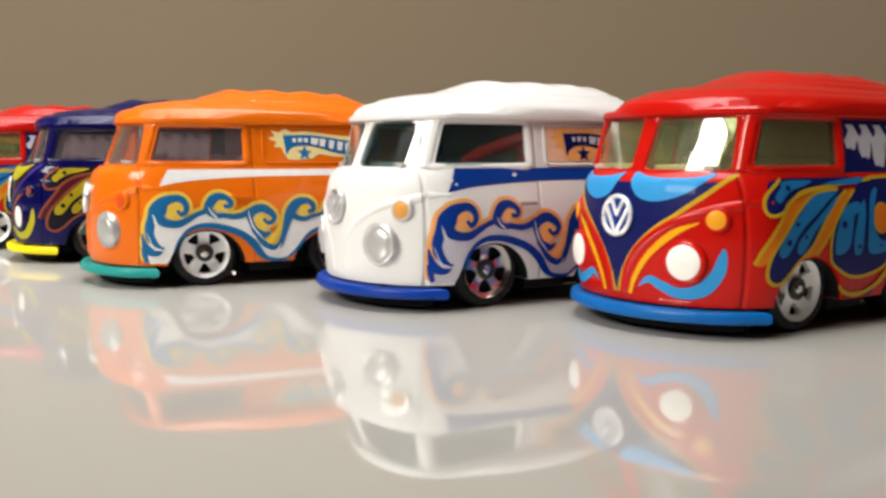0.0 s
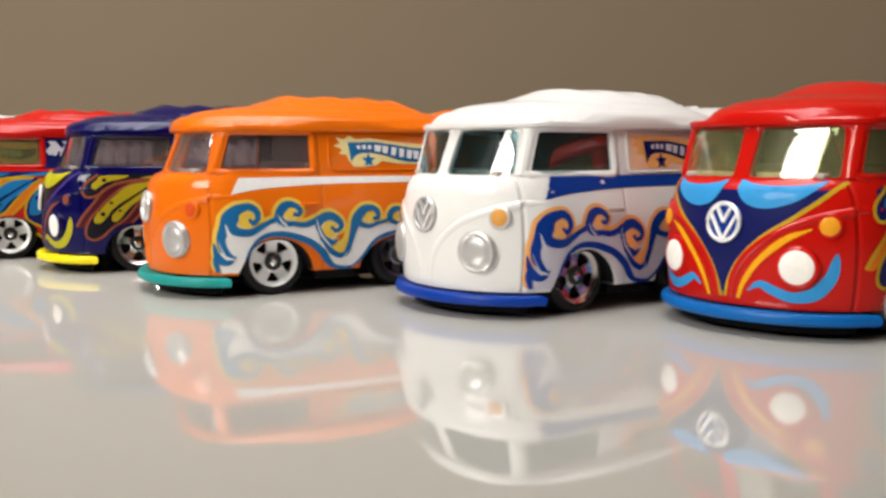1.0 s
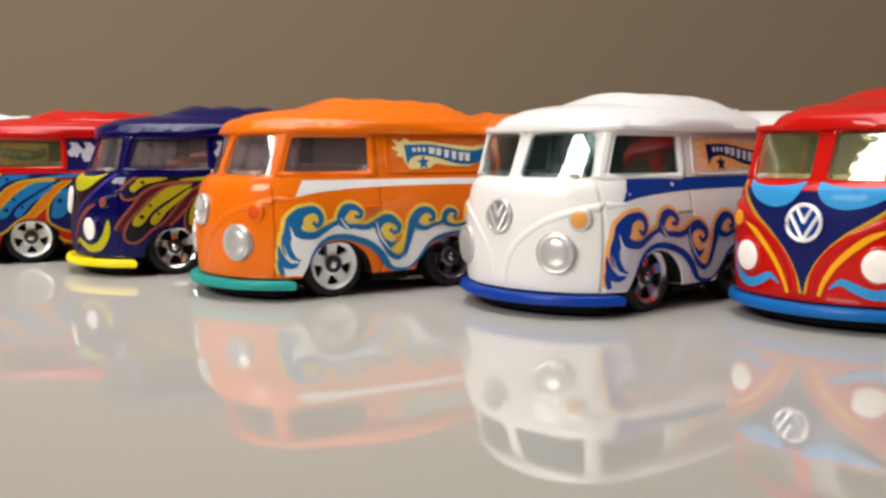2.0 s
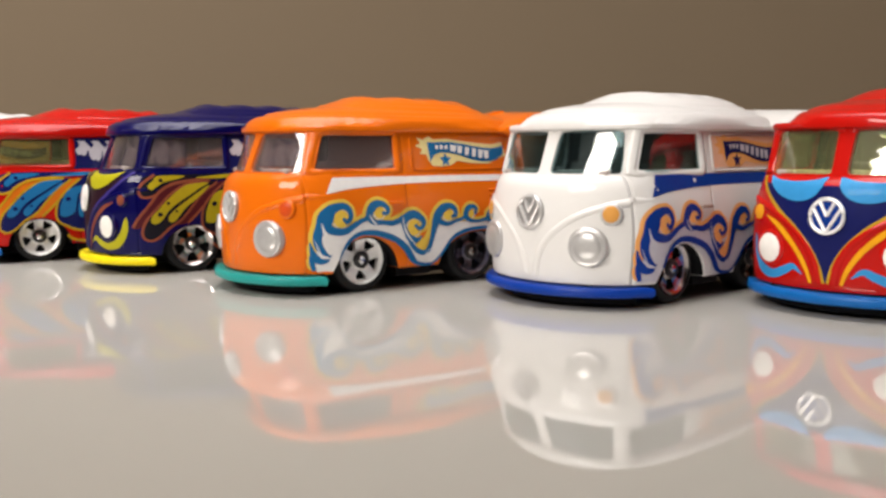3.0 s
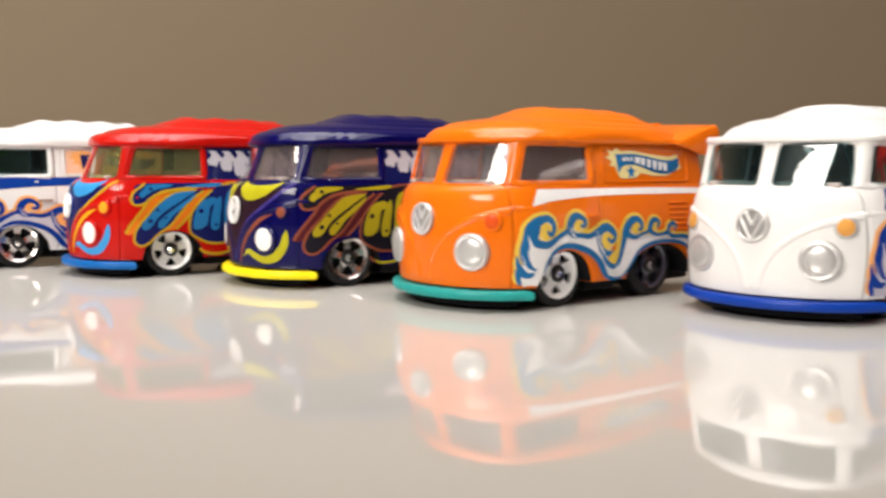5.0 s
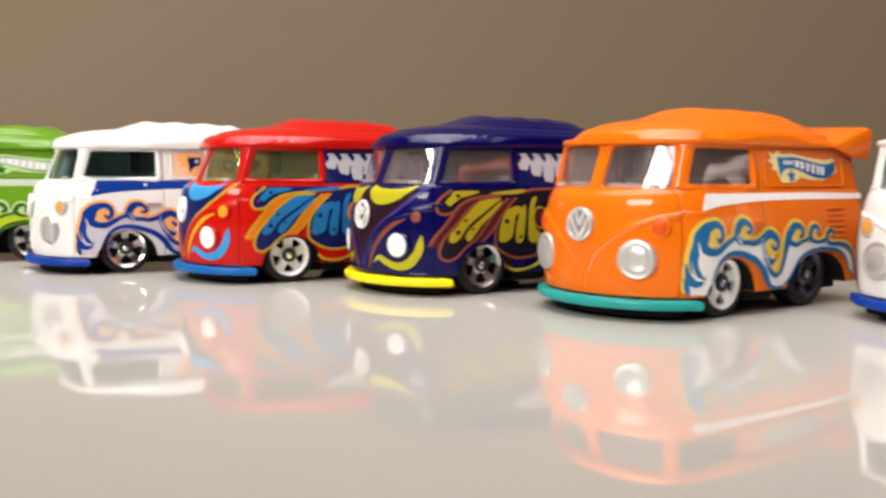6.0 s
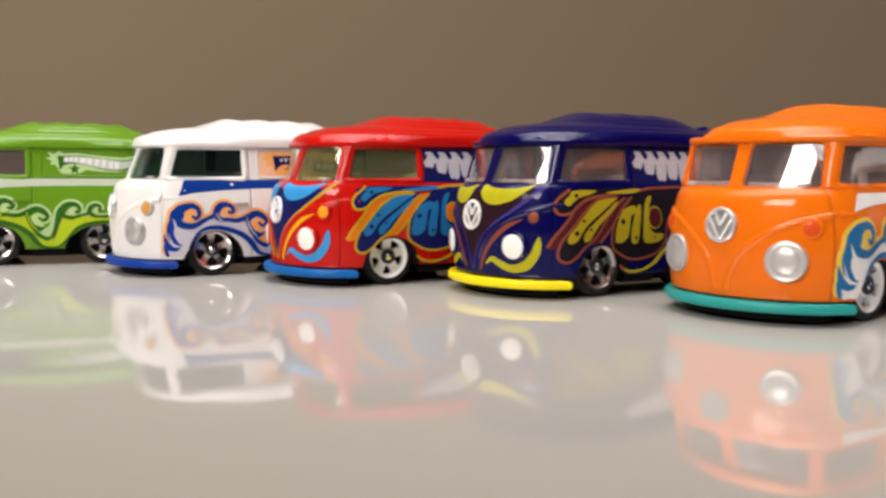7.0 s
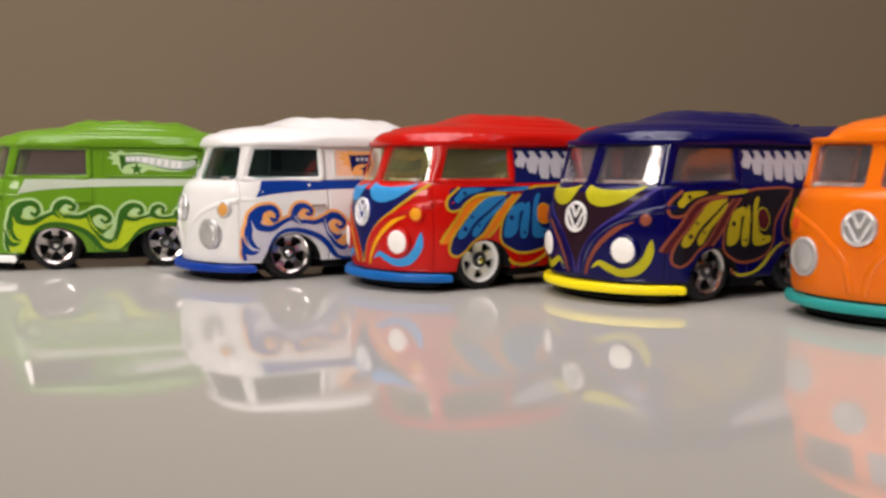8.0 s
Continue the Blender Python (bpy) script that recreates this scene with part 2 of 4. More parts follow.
PANE = [(0.95, 18.05), (1.1, 23.95), (10.25, 23.95), (10.95, 18.1)]


def lower_body():
    zs = [3.4, 3.6, 3.9] + [4.4 + 0.6 * i for i in range(22)] + [17.3, 17.55, 17.7, 17.8]
    bm = loft([[(x, y, z) for x, y in outline(curve(LOW_W, z), curve(LOW_N, z), curve(LOW_T, z))] for z in zs])
    cuts = [prism(ellipse(0.0, 3.2, 5.75, 5.3), "y", lo, hi) for lo, hi in ((8.2, 20), (-20, -8.2))]
    cuts += [prism(ellipse(-21.5, 3.0, 8.3, 5.4), "y", lo, hi) for lo, hi in ((8.2, 20), (-20, -8.2))]
    return carve(bm, cuts)


def cab(outer_inset=0.0, inner_inset=1.0):
    zs = [17.3 + 0.5 * i for i in range(15)]
    def ring(z, inset):
        return [(x, y, z) for x, y in outline(curve(TOP_W, z) - inset, curve(TOP_N, z) - inset, curve(TOP_T, z) + inset)]
    outer = [ring(z, outer_inset) for z in zs]
    inner = [ring(z, inner_inset) for z in zs]
    bm = loft(outer + inner[::-1] + [outer[0]], cap=False)
    bmesh.ops.remove_doubles(bm, verts=bm.verts, dist=1e-4)
    cuts = [prism(rounded(SIDE_WINDOW, 0.9), "y", -20, 20)]
    for s in (1, -1):
        cuts.append(prism(rounded([(s * y, z) for y, z in PANE], 0.8), "x", 5.5, 20))
    return carve(bm, cuts)


def smooth_step(a, b, v):
    s = min(1, max(0, (v - a) / (b - a)))
    return s * s * (3 - 2 * s)


def roof_height(x, y):
    """The crown, the stepped fabric fold on it and the rise to the tail lip."""
    cx = -11.0
    a = 11.0 - cx if x > cx else -37.6 - cx
    r = min(1, (abs((x - cx) / a) ** 2.6 + abs(y / 12.85) ** 2.6) ** (1 / 2.6))
    z = 24.9 + 3.45 * (1 - r**2.7) ** 0.5 - 0.22 * math.exp(-((r - 0.88) / 0.022) ** 2)
    k = (abs((x + 15.4) / 14.0) ** 3.2 + abs(y / 9.6) ** 3.2) ** (1 / 3.2)
    fold = 0.5 * (1 + math.cos(2 * math.pi * (x + 6.4) / 6.0))
    z += 0.45 * smooth_step(1.0, 0.94, k) + 0.40 * smooth_step(0.90, 0.82, k) + (0.30 + 0.46 * fold * (1 - 0.4 * abs(y) / 9)) * smooth_step(0.86, 0.62, k)
    return z


def roof():
    rings = []
    base = outline(12.8, 10.9, -37.4, 30, 14, 10)
    for inset, z in ((1.3, 24.03), (0.25, 24.0), (0.0, 24.2), (0.0, 24.65)):
        rings.append([(x, y, z) for x, y in outline(12.8 - inset, 10.9 - inset, -37.4 + inset, 30, 14, 10)])
    cx = -11.0
    for i in range(1, 44):
        s = 1 - (i / 43.6) ** 1.15 if i > 3 else 1 - 0.012 * i
        s = min(s, 1 - 0.012 * i)
        rings.append([(cx + (x - cx) * s, y * s, roof_height(cx + (x - cx) * s, y * s)) for x, y in base])
    return loft(rings)


def tail_lip():
    """The raised lip across the back end of the roof."""
    rings = []
    for y, up in ((-13.25, -0.7), (-13.0, -0.15), (-12.5, 0.1), (-11, 0.2), (-8, 0.3), (-4, 0.4), (-1.2, 0.45), (-0.9, 0.8), (0.9, 0.8), (1.2, 0.45), (4, 0.4), (8, 0.3), (11, 0.2), (12.5, 0.1), (13.0, -0.15), (13.25, -0.7)):
        top = 27.5 + up
        rings.append([(-25.5, y, 24.3), (-28.5, y, 25.2 + up), (-33.0, y, 26.6 + up), (-36.6, y, top), (-37.3, y, top), (-37.7, y, top - 0.4), (-37.5, y, 25.6), (-36.6, y, 22.6), (-33.0, y, 22.6)])
    return loft(rings)


def nose_plate(levels, width, nose, back):
    """A flat plate round the nose; levels of (height, inset)."""
    rings = []
    for z, inset in levels:
        w, n = width - inset, nose - inset
        pts = []
        for i in range(61):
            y = -w + 2 * w * i / 60
            a = math.asin(min(1, (abs(y) / w) ** (NF / 2)))
            pts.append((max(back + inset, XF + (n - XF) * math.cos(a) ** (2 / NF)), y))
        rings.append([(x, y, z) for x, y in pts] + [(back + inset, w * 0.8, z), (back + inset, -w * 0.8, z)])
    return loft(rings)


def bumper():
    return nose_plate(((1.72, 0.9), (1.75, 0.35), (1.95, 0.06), (2.4, 0.0), (2.85, 0.06), (3.08, 0.3), (3.12, 0.9)), 15.1, 16.55, 7.0)


# Black base plate, kept low to deepen the shadow under the bumper.
def under_plate():
    return nose_plate(((0.45, 0.5), (0.55, 0.0), (1.8, 0.0)), 12.4, 13.7, 7.6)


def chassis():
    bm = box_bm((-36.0, -8.6, 1.5), (13.0, 8.6, 3.7), 0.4)
    box_bm((-13.6, -11.6, 1.7), (-6.9, 11.6, 3.6), 0.3, bm=bm)
    return bm


def arch_dark_shell(cx, cz, rx, rz, s):
    """A thin arched black shell with flat inner wall, added to darken the arch."""
    arc = [math.pi * (0.02 + 0.96 * i / 24) for i in range(25)]
    def line(k, y):
        return [(cx + (rx - k) * math.cos(a), s * y, cz + (rz - k) * math.sin(a)) for a in arc]
    bm = loft([line(0.06, 8.3) + line(0.28, 8.3)[::-1], line(0.06, 14.1) + line(0.28, 14.1)[::-1]])
    wall = [(x, z) for x, y, z in line(0.06, 0)]
    tmp = bpy.data.meshes.new("tmp")
    inner = prism(wall, "y", *sorted((s * 8.25, s * 8.45)))
    inner.to_mesh(tmp)
    inner.free()
    bm.from_mesh(tmp)
    bpy.data.meshes.remove(tmp)
    return bm


def lathe(profile, n=48, cap=True):
    """A profile of (radius, y) turned about the y axis."""
    return loft(cap=cap, rings=[[(r * math.cos(2 * math.pi * i / n), y, r * math.sin(2 * math.pi * i / n)) for i in range(n)] for r, y in profile])


def tyre():
    return lathe([(3.5, -2.0), (4.3, -2.05), (4.72, -1.8), (R_TYRE, -1.3), (R_TYRE, 1.2), (4.75, 1.65), (4.45, 1.95), (3.95, 2.0), (3.7, 1.8), (3.5, 1.4), (3.5, -2.0)], cap=False)


def rim(inner=1.6, outer=3.05, narrow=0.17, wide=0.38):
    """A pressed wheel with five openings."""
    bm = bmesh.new()
    def dish(r):
        return 1.75 - 0.45 * smooth_step(4.0, 2.0, r) + 0.35 * smooth_step(1.6, 0.9, r) + 0.25 * smooth_step(3.25, 3.7, r)
    def strip(r0, r1, a0, a1, b0, b1, steps):
        for i in range(steps):
            q = []
            for r, lo, hi, k in ((r0, a0, a1, i), (r0, a0, a1, i + 1), (r1, b0, b1, i + 1), (r1, b0, b1, i)):
                a = lo + (hi - lo) * k / steps
                q.append(bm.verts.new((r * math.cos(a), dish(r), r * math.sin(a))))
            bm.faces.new(q)
    sector = 2 * math.pi / 5
    rows = [inner + (outer - inner) * i / 5 for i in range(6)]
    def gap(r):
        s = (r - inner) / (outer - inner)
        g = narrow + (wide - narrow) * s
        return g * (1 - 0.25 * (2 * abs(s - 0.5)) ** 8)
    for k in range(5):
        c = sector * k + 0.3
        for r0, r1 in zip(rows, rows[1:]):
            g0, g1 = sector / 2 - gap(r0), sector / 2 - gap(r1)
            strip(r0, r1, c - g0, c + g0, c - g1, c + g1, 4)
    for r0, r1 in ((0.5, 1.2), (1.2, inner), (outer, 3.2), (3.2, 3.5), (3.5, 3.68)):
        strip(r0, r1, 0, 2 * math.pi, 0, 2 * math.pi, 60)
    bmesh.ops.remove_doubles(bm, verts=bm.verts, dist=1e-4)
    geo = bmesh.ops.extrude_face_region(bm, geom=bm.faces[:])
    for e in geo["geom"]:
        if isinstance(e, bmesh.types.BMVert):
            e.co.y -= 0.7
    return bm


def hub():
    bm = lathe([(0.05, 1.2), (1.3, 1.2), (1.3, 1.85), (1.1, 2.0), (0.8, 2.0), (0.7, 1.7), (0.05, 1.7)], 20)
    return bm


def hub_nut():
    return lathe([(0.03, 1.6), (0.6, 1.6), (0.6, 1.95), (0.42, 2.1), (0.03, 2.12)], 12)


def backing():
    return lathe([(0.05, -1.5), (3.68, -1.5), (3.68, 0.4), (0.05, 0.4)], 32)


def tube(points, radius, closed=False, sides=8):
    """A round bead along a line of points."""
    bm = bmesh.new()
    pts = [Vector(p) for p in points]
    n = len(pts)
    rings = []
    for i, p in enumerate(pts):
        a = pts[(i - 1) % n] if closed or i else p
        b = pts[(i + 1) % n] if closed or i < n - 1 else p
        d = (b - a).normalized()
        u = d.orthogonal().normalized() if abs(d.z) > 0.99 else d.cross(Vector((0, 0, 1))).normalized()
        v = d.cross(u)
        r = radius(i / max(1, n - 1)) if callable(radius) else radius
        rings.append([p + (u * math.cos(2 * math.pi * k / sides) + v * math.sin(2 * math.pi * k / sides)) * r for k in range(sides)])
    if closed:
        rings.append(rings[0])
    bm = loft(rings, cap=not closed)
    if closed:
        bmesh.ops.remove_doubles(bm, verts=bm.verts, dist=1e-5)
    return bm


def spline(points, steps=10, closed=False):
    """Points along a smooth line through the given ones (any number of values each)."""
    p = [np.array(q, float) for q in points]
    n = len(p)
    out = []
    for i in range(n if closed else n - 1):
        a, b = p[i], p[(i + 1) % n]
        pre = p[i - 1] if closed or i else 2 * a - b
        post = p[(i + 2) % n] if closed or i + 2 < n else 2 * b - a
        for k in range(steps):
            s = k / steps
            out.append(0.5 * (2 * a + (b - pre) * s + (2 * pre - 5 * a + 4 * b - post) * s**2 + (3 * a - pre - 3 * b + post) * s**3))
    if not closed:
        out.append(p[-1])
    return out


def glass_pane(shape, side, s=1):
    """A pane just inside an opening, bent with the body."""
    bm = bmesh.new()
    if side:
        xs = [8.5 - 15.0 * i / 12 for i in range(13)]
        zs = [18.0 + 6.1 * k / 4 for k in range(5)]
        rows = [[(x, s * (flank(x, z, True) - 0.22), z) for x in xs] for z in zs]
    else:
        ys = [0.7 + 11.0 * i / 18 for i in range(19)]
        zs = [17.9 + 6.3 * k / 4 for k in range(5)]
        rows = [[(face(y, z, True) - 0.22, s * y, z) for y in ys] for z in zs]
    grid = [[bm.verts.new(p) for p in row] for row in rows]
    for a, b in zip(grid, grid[1:]):
        for i in range(len(a) - 1):
            bm.faces.new((a[i], a[i + 1], b[i + 1], b[i]))
    geo = bmesh.ops.extrude_face_region(bm, geom=bm.faces[:])
    shift = Vector((0, -s * 0.35, 0)) if side else Vector((-0.35, 0, 0))
    for e in geo["geom"]:
        if isinstance(e, bmesh.types.BMVert):
            e.co += shift
    return bm


def cab_floor():
    bm = loft([[(x, y, z) for x, y in outline(12.3, 11.4, -34.5)] for z in (17.81, 18.0)])
    box_bm((-9.6, -11.6, 17.9), (-8.4, 11.6, 23.9), 0.3, bm=bm)
    box_bm((-8.6, -11.0, 17.9), (-5.8, 11.0, 19.4), 0.5, bm=bm)
    box_bm((9.0, -9.5, 17.9), (10.6, 9.5, 18.6), 0.25, bm=bm)
    return bm


def window_frame(s):
    """A soft raised moulding round the side window."""
    pts = [(x, s * (flank(x, z, True) - 0.5), z) for x, z in rounded([(SIDE_WINDOW[0][0] + 0.5, 17.95), (6.4, 24.1), (-6.65, 24.1), (-6.65, 17.9)], 1.0)]
    return tube(pts, 0.7, closed=True, sides=14)


def screen_frame(s):
    """A soft raised moulding round half of the windscreen."""
    pts = [(face(y, z, True) - 0.42, s * y, z) for y, z in rounded([(0.55, 17.9), (0.7, 24.2), (10.7, 24.2), (11.25, 17.9)], 0.9)[6:-6]]
    return tube(pts, 0.6, sides=14)


def corner_pillar(s):
    """The rounded post between windscreen and side window."""
    pts = []
    for i in range(13):
        z = 17.9 + 6.4 * i / 12
        x = 8.55 - 1.75 * i / 12
        pts.append((x - 0.5, s * (flank(x, z, True) - 0.5), z))
    return tube(pts, 1.05, sides=16)


def panel_frame(s):
    pts = [(x, s * (flank(x, z, True) + 0.0), z) for x, z in rounded([(-9.0, 18.3), (-9.0, 23.6), (-29.5, 23.6), (-29.5, 18.3)], 1.0)]
    return tube(pts, 0.2, closed=True, sides=6)


def swage(s):
    """The raised line from the nose up to the belt."""
    line = [(0.9, 4.3), (1.5, 7.0), (3.2, 9.7), (6.6, 12.3), (10.0, 13.7), (12.6, 14.4)]
    pts = []
    for y, z in spline(line, 8):
        pts.append((face(y, z) - 0.62, s * y, z))
    pts += [(x, s * (flank(x, 14.5) - 0.62), 14.5 + 0.02 * (9 - x)) for x in (9.3, 8.0, 6.0)]
    return tube(pts, lambda q: 0.86 - 0.16 * q, sides=14)


def on_nose(y, z, s, out):
    """A frame on the nose at (y, z): place and outward normal."""
    p = Vector((face(y, z), y, z))
    a = Vector((face(y + 0.3, z), y + 0.3, z)) - Vector((face(y - 0.3, z), y - 0.3, z))
    b = Vector((face(y, z + 0.3), y, z + 0.3)) - Vector((face(y, z - 0.3), y, z - 0.3))
    n = a.cross(b).normalized()
    n = (n + Vector((0.35, 0, 0))).normalized()
    m = n.to_track_quat("Z", "Y").to_matrix().to_4x4()
    m.translation = p + n * out
    return Matrix.Diagonal((1, s, 1, 1)) @ m


def disc_part(profile, m, n=36):
    """A turned piece about its own z, set at m."""
    bm = loft([[m @ Vector((r * math.cos(2 * math.pi * i / n), r * math.sin(2 * math.pi * i / n), z)) for i in range(n)] for r, z in profile])
    return bm


LAMP_RINGS = {"ringed": [(2.72, -1.2), (2.72, 0.05), (2.6, 0.26), (2.36, 0.34), (2.12, 0.25), (1.85, 0.28)], "plain": [(2.5, -1.2), (2.42, 0.0), (2.25, 0.14), (1.95, 0.18), (0.05, 0.19)]}
MESHES = {}


def shared(key, build, sharp=35.0):
    if key not in MESHES:
        MESHES[key] = to_mesh(key, build(), sharp)
    return MESHES[key]


# ---- printed graphics: thin films that follow the body, front and flank ----
SILL = 17.62  # above this height the film lies on the cab


def film_point(a, z, out, side):
    upper = z > (SILL if side else 17.81)
    if side:
        return (a, side * (flank(a, z, upper) + out), z)
    return (face(a, z, upper) + out, a, z)


class Film:
    """Ribbons and patches of one ink, on one flank (side 1 or -1) or on the nose (side 0)."""

    def __init__(self, side, level, shift=0.0):
        self.bm, self.side, self.out, self.shift = bmesh.new(), side, 0.035 + 0.04 * level, shift

    def lift(self):
        self.out += 0.003
        return self.out

    def ribbon(self, points, steps=9, grow=0.0, ends=False):
        """A stroke along (a, z, width) points."""
        out = self.lift()
        line = spline(points, steps)
        rows = []
        n = len(line)
        for i, p in enumerate(line):
            d = line[min(i + 1, n - 1)][:2] - line[max(i - 1, 0)][:2]
            d = d / (np.hypot(*d) or 1)
            w = max(0.0, p[2]) + grow
            if ends:
                q = min(i, n - 1 - i) / max(1, steps * 0.6)
                w *= math.sqrt(max(0.0, 1 - max(0.0, 1 - q) ** 2))
            rows.append([self.bm.verts.new(film_point(p[0] + self.shift - d[1] * w * k, p[1] + d[0] * w * k, out, self.side)) for k in (-0.5, -0.25, 0, 0.25, 0.5)])
        for r, s in zip(rows, rows[1:]):
            for i in range(4):
                self.bm.faces.new((r[i], r[i + 1], s[i + 1], s[i]))
        return self

    def patch(self, points, step=0.8):
        """A filled closed outline."""
        out = self.lift()
        pts = [Vector(p[:2]) for p in points]
        n = len(pts)
        lo = [min(p[i] for p in pts) for i in (0, 1)]
        hi = [max(p[i] for p in pts) for i in (0, 1)]
        inner = [Vector((lo[0] + step * (i + 0.5), lo[1] + step * (k + 0.5))) for i in range(int((hi[0] - lo[0]) / step)) for k in range(int((hi[1] - lo[1]) / step))]
        co, _, tris, *_ = delaunay_2d_cdt(pts + inner, [(i, (i + 1) % n) for i in range(n)], [], 1, 1e-4)
        vs = [self.bm.verts.new(film_point(c[0] + self.shift, c[1], out, self.side)) for c in co]
        for t in tris:
            self.bm.faces.new([vs[i] for i in t])
        return self

    def disc(self, a, z, ra, rz=None, n=20):
        return self.patch(ellipse(a, z, ra, rz or ra, n), 0.6)


# strokes of the wave print, each a line of (x, z, width): curling breakers from the front arch to the tail
BREAKER_A = [(4.8, 10.9, 0.25), (4.3, 10.5, 0.6), (3.6, 11.2, 0.75), (3.8, 12.2, 0.85), (4.6, 12.8, 0.95), (5.6, 12.8, 1.05), (6.9, 12.3, 1.6), (7.7, 11.2, 2.3), (8.4, 9.8, 1.6), (8.9, 8.6, 1.2), (8.8, 7.4, 1.1), (8.2, 6.5, 0.85), (7.5, 6.0, 0.4), (7.0, 5.9, 0.04)]
TROUGH_A = [(8.0, 10.9, 1.9), (7.2, 9.6, 1.25), (5.9, 9.15, 1.05), (4.5, 9.2, 0.95), (3.1, 9.9, 0.8), (1.9, 10.5, 0.65), (0.8, 10.9, 0.7)]
FLAME_A = [(9.9, 7.8, 0.08), (9.6, 6.5, 0.65), (9.1, 5.6, 1.05), (8.3, 5.2, 0.8), (7.5, 5.4, 0.55), (6.9, 6.1, 0.04)]
FOOT_A = [(9.8, 6.0, 0.4), (9.6, 5.0, 0.65), (9.3, 3.9, 0.45)]
BREAKER_B = [(-2.2, 11.6, 0.25), (-2.7, 11.5, 0.5), (-2.95, 12.1, 0.65), (-2.4, 12.8, 0.75), (-1.4, 13.05, 1.0), (-0.4, 12.6, 1.3), (0.3, 11.6, 1.2), (0.6, 10.9, 0.75)]
TROUGH_B = [(0.6, 11.1, 0.8), (0.0, 10.7, 1.0), (-0.8, 10.2, 0.75), (-2.0, 10.2, 0.65), (-3.4, 10.0, 0.75), (-4.6, 10.3, 0.85), (-5.6, 10.8, 1.1)]
BREAKER_C = [(-7.4, 9.4, 0.25), (-7.9, 8.95, 0.5), (-8.6, 9.2, 0.6), (-8.8, 9.9, 0.75), (-8.1, 10.7, 1.0), (-7.0, 11.2, 1.2), (-5.9, 10.8, 1.25), (-5.4, 9.8, 0.85), (-5.7, 8.8, 0.75), (-6.2, 7.8, 1.0), (-7.0, 7.3, 1.1), (-7.7, 7.3, 0.65), (-8.5, 7.8, 0.04)]
TROUGH_C = [(-5.9, 8.4, 0.5), (-6.6, 7.0, 0.75), (-7.4, 6.0, 0.75), (-8.7, 5.4, 0.75), (-9.6, 5.7, 0.8)]
BREAKER_D = [(-14.1, 10.6, 0.3), (-14.7, 10.7, 0.55), (-14.6, 11.6, 0.75), (-13.7, 12.2, 0.85), (-12.3, 11.9, 1.3), (-11.2, 10.6, 1.5), (-10.7, 9.0, 1.1), (-10.2, 7.2, 0.8), (-9.6, 5.8, 0.8), (-8.6, 5.1, 0.5)]
TROUGH_D = [(-11.2, 10.4, 1.1), (-12.0, 9.7, 0.75), (-13.3, 9.4, 0.55), (-14.6, 9.8, 0.45), (-15.9, 10.1, 0.45), (-16.7, 10.5, 0.75)]
BREAKER_E = [(-18.7, 11.0, 0.2), (-18.95, 11.5, 0.45), (-18.2, 12.0, 0.65), (-17.2, 11.7, 0.9), (-16.7, 10.6, 0.9), (-17.6, 9.8, 0.55), (-19.2, 9.6, 0.4), (-21.1, 9.9, 0.6)]
BREAKER_F = [(-22.9, 10.4, 0.2), (-23.2, 10.9, 0.4), (-22.4, 11.3, 0.6), (-21.5, 10.8, 0.8), (-21.3, 9.9, 0.7), (-22.4, 9.2, 0.5), (-25.0, 9.1, 0.6), (-27.6, 8.4, 0.6), (-29.2, 6.6, 0.5), (-29.9, 4.4, 0.3)]
STROKES = (BREAKER_A, TROUGH_A, FLAME_A, FOOT_A, BREAKER_B, TROUGH_B, BREAKER_C, TROUGH_C, BREAKER_D, TROUGH_D, BREAKER_E, BREAKER_F)
ARCH_FRONT = [(5.6, 5.4, 0.2), (4.8, 6.8, 0.4), (3.6, 8.0, 0.6), (1.9, 8.7, 0.75), (-0.1, 8.75, 0.85), (-2.1, 8.35, 0.95), (-4.2, 7.5, 1.0), (-5.8, 6.2, 1.1), (-6.7, 4.9, 1.05), (-7.6, 4.0, 0.7), (-9.0, 3.65, 0.5), (-10.6, 3.7, 0.4)]
ARCH_REAR = [(-10.4, 3.7, 0.4), (-11.2, 4.2, 0.4), (-12.3, 5.3, 0.45), (-13.8, 7.0, 0.55), (-15.6, 7.9, 0.65), (-18.0, 8.4, 0.6), (-21.0, 8.5, 0.55), (-24.5, 8.1, 0.5), (-27.0, 6.9, 0.4), (-28.6, 4.6, 0.3)]
FILL_TOP = [(8.9, 3.7), (9.2, 5.6), (8.8, 7.4), (8.3, 9.4), (7.1, 9.3), (5.1, 9.1), (3.1, 9.8), (1.5, 10.6), (0.4, 10.8), (-0.5, 10.2), (-2.1, 10.1), (-4.6, 10.2), (-5.4, 9.6), (-6.2, 7.8), (-7.1, 6.4), (-8.7, 5.3), (-9.6, 5.8), (-10.2, 7.4), (-10.7, 9.0), (-11.4, 10.0), (-12.8, 9.5), (-14.3, 9.6), (-17.6, 9.7), (-21.1, 9.7), (-24.8, 9.0), (-27.6, 8.2), (-29.3, 5.6)]
FILL_LOW = [(-28.6, 4.6), (-26.6, 7.2), (-23.5, 8.2), (-19.5, 8.5), (-15.6, 7.8), (-13.8, 6.9), (-12.0, 4.8), (-10.2, 3.7), (-8.7, 3.7), (-7.4, 4.2), (-6.2, 5.8), (-4.6, 7.4), (-2.1, 8.3), (0.3, 8.7), (2.3, 8.6), (4.0, 7.4), (5.4, 5.7), (6.5, 3.7)]
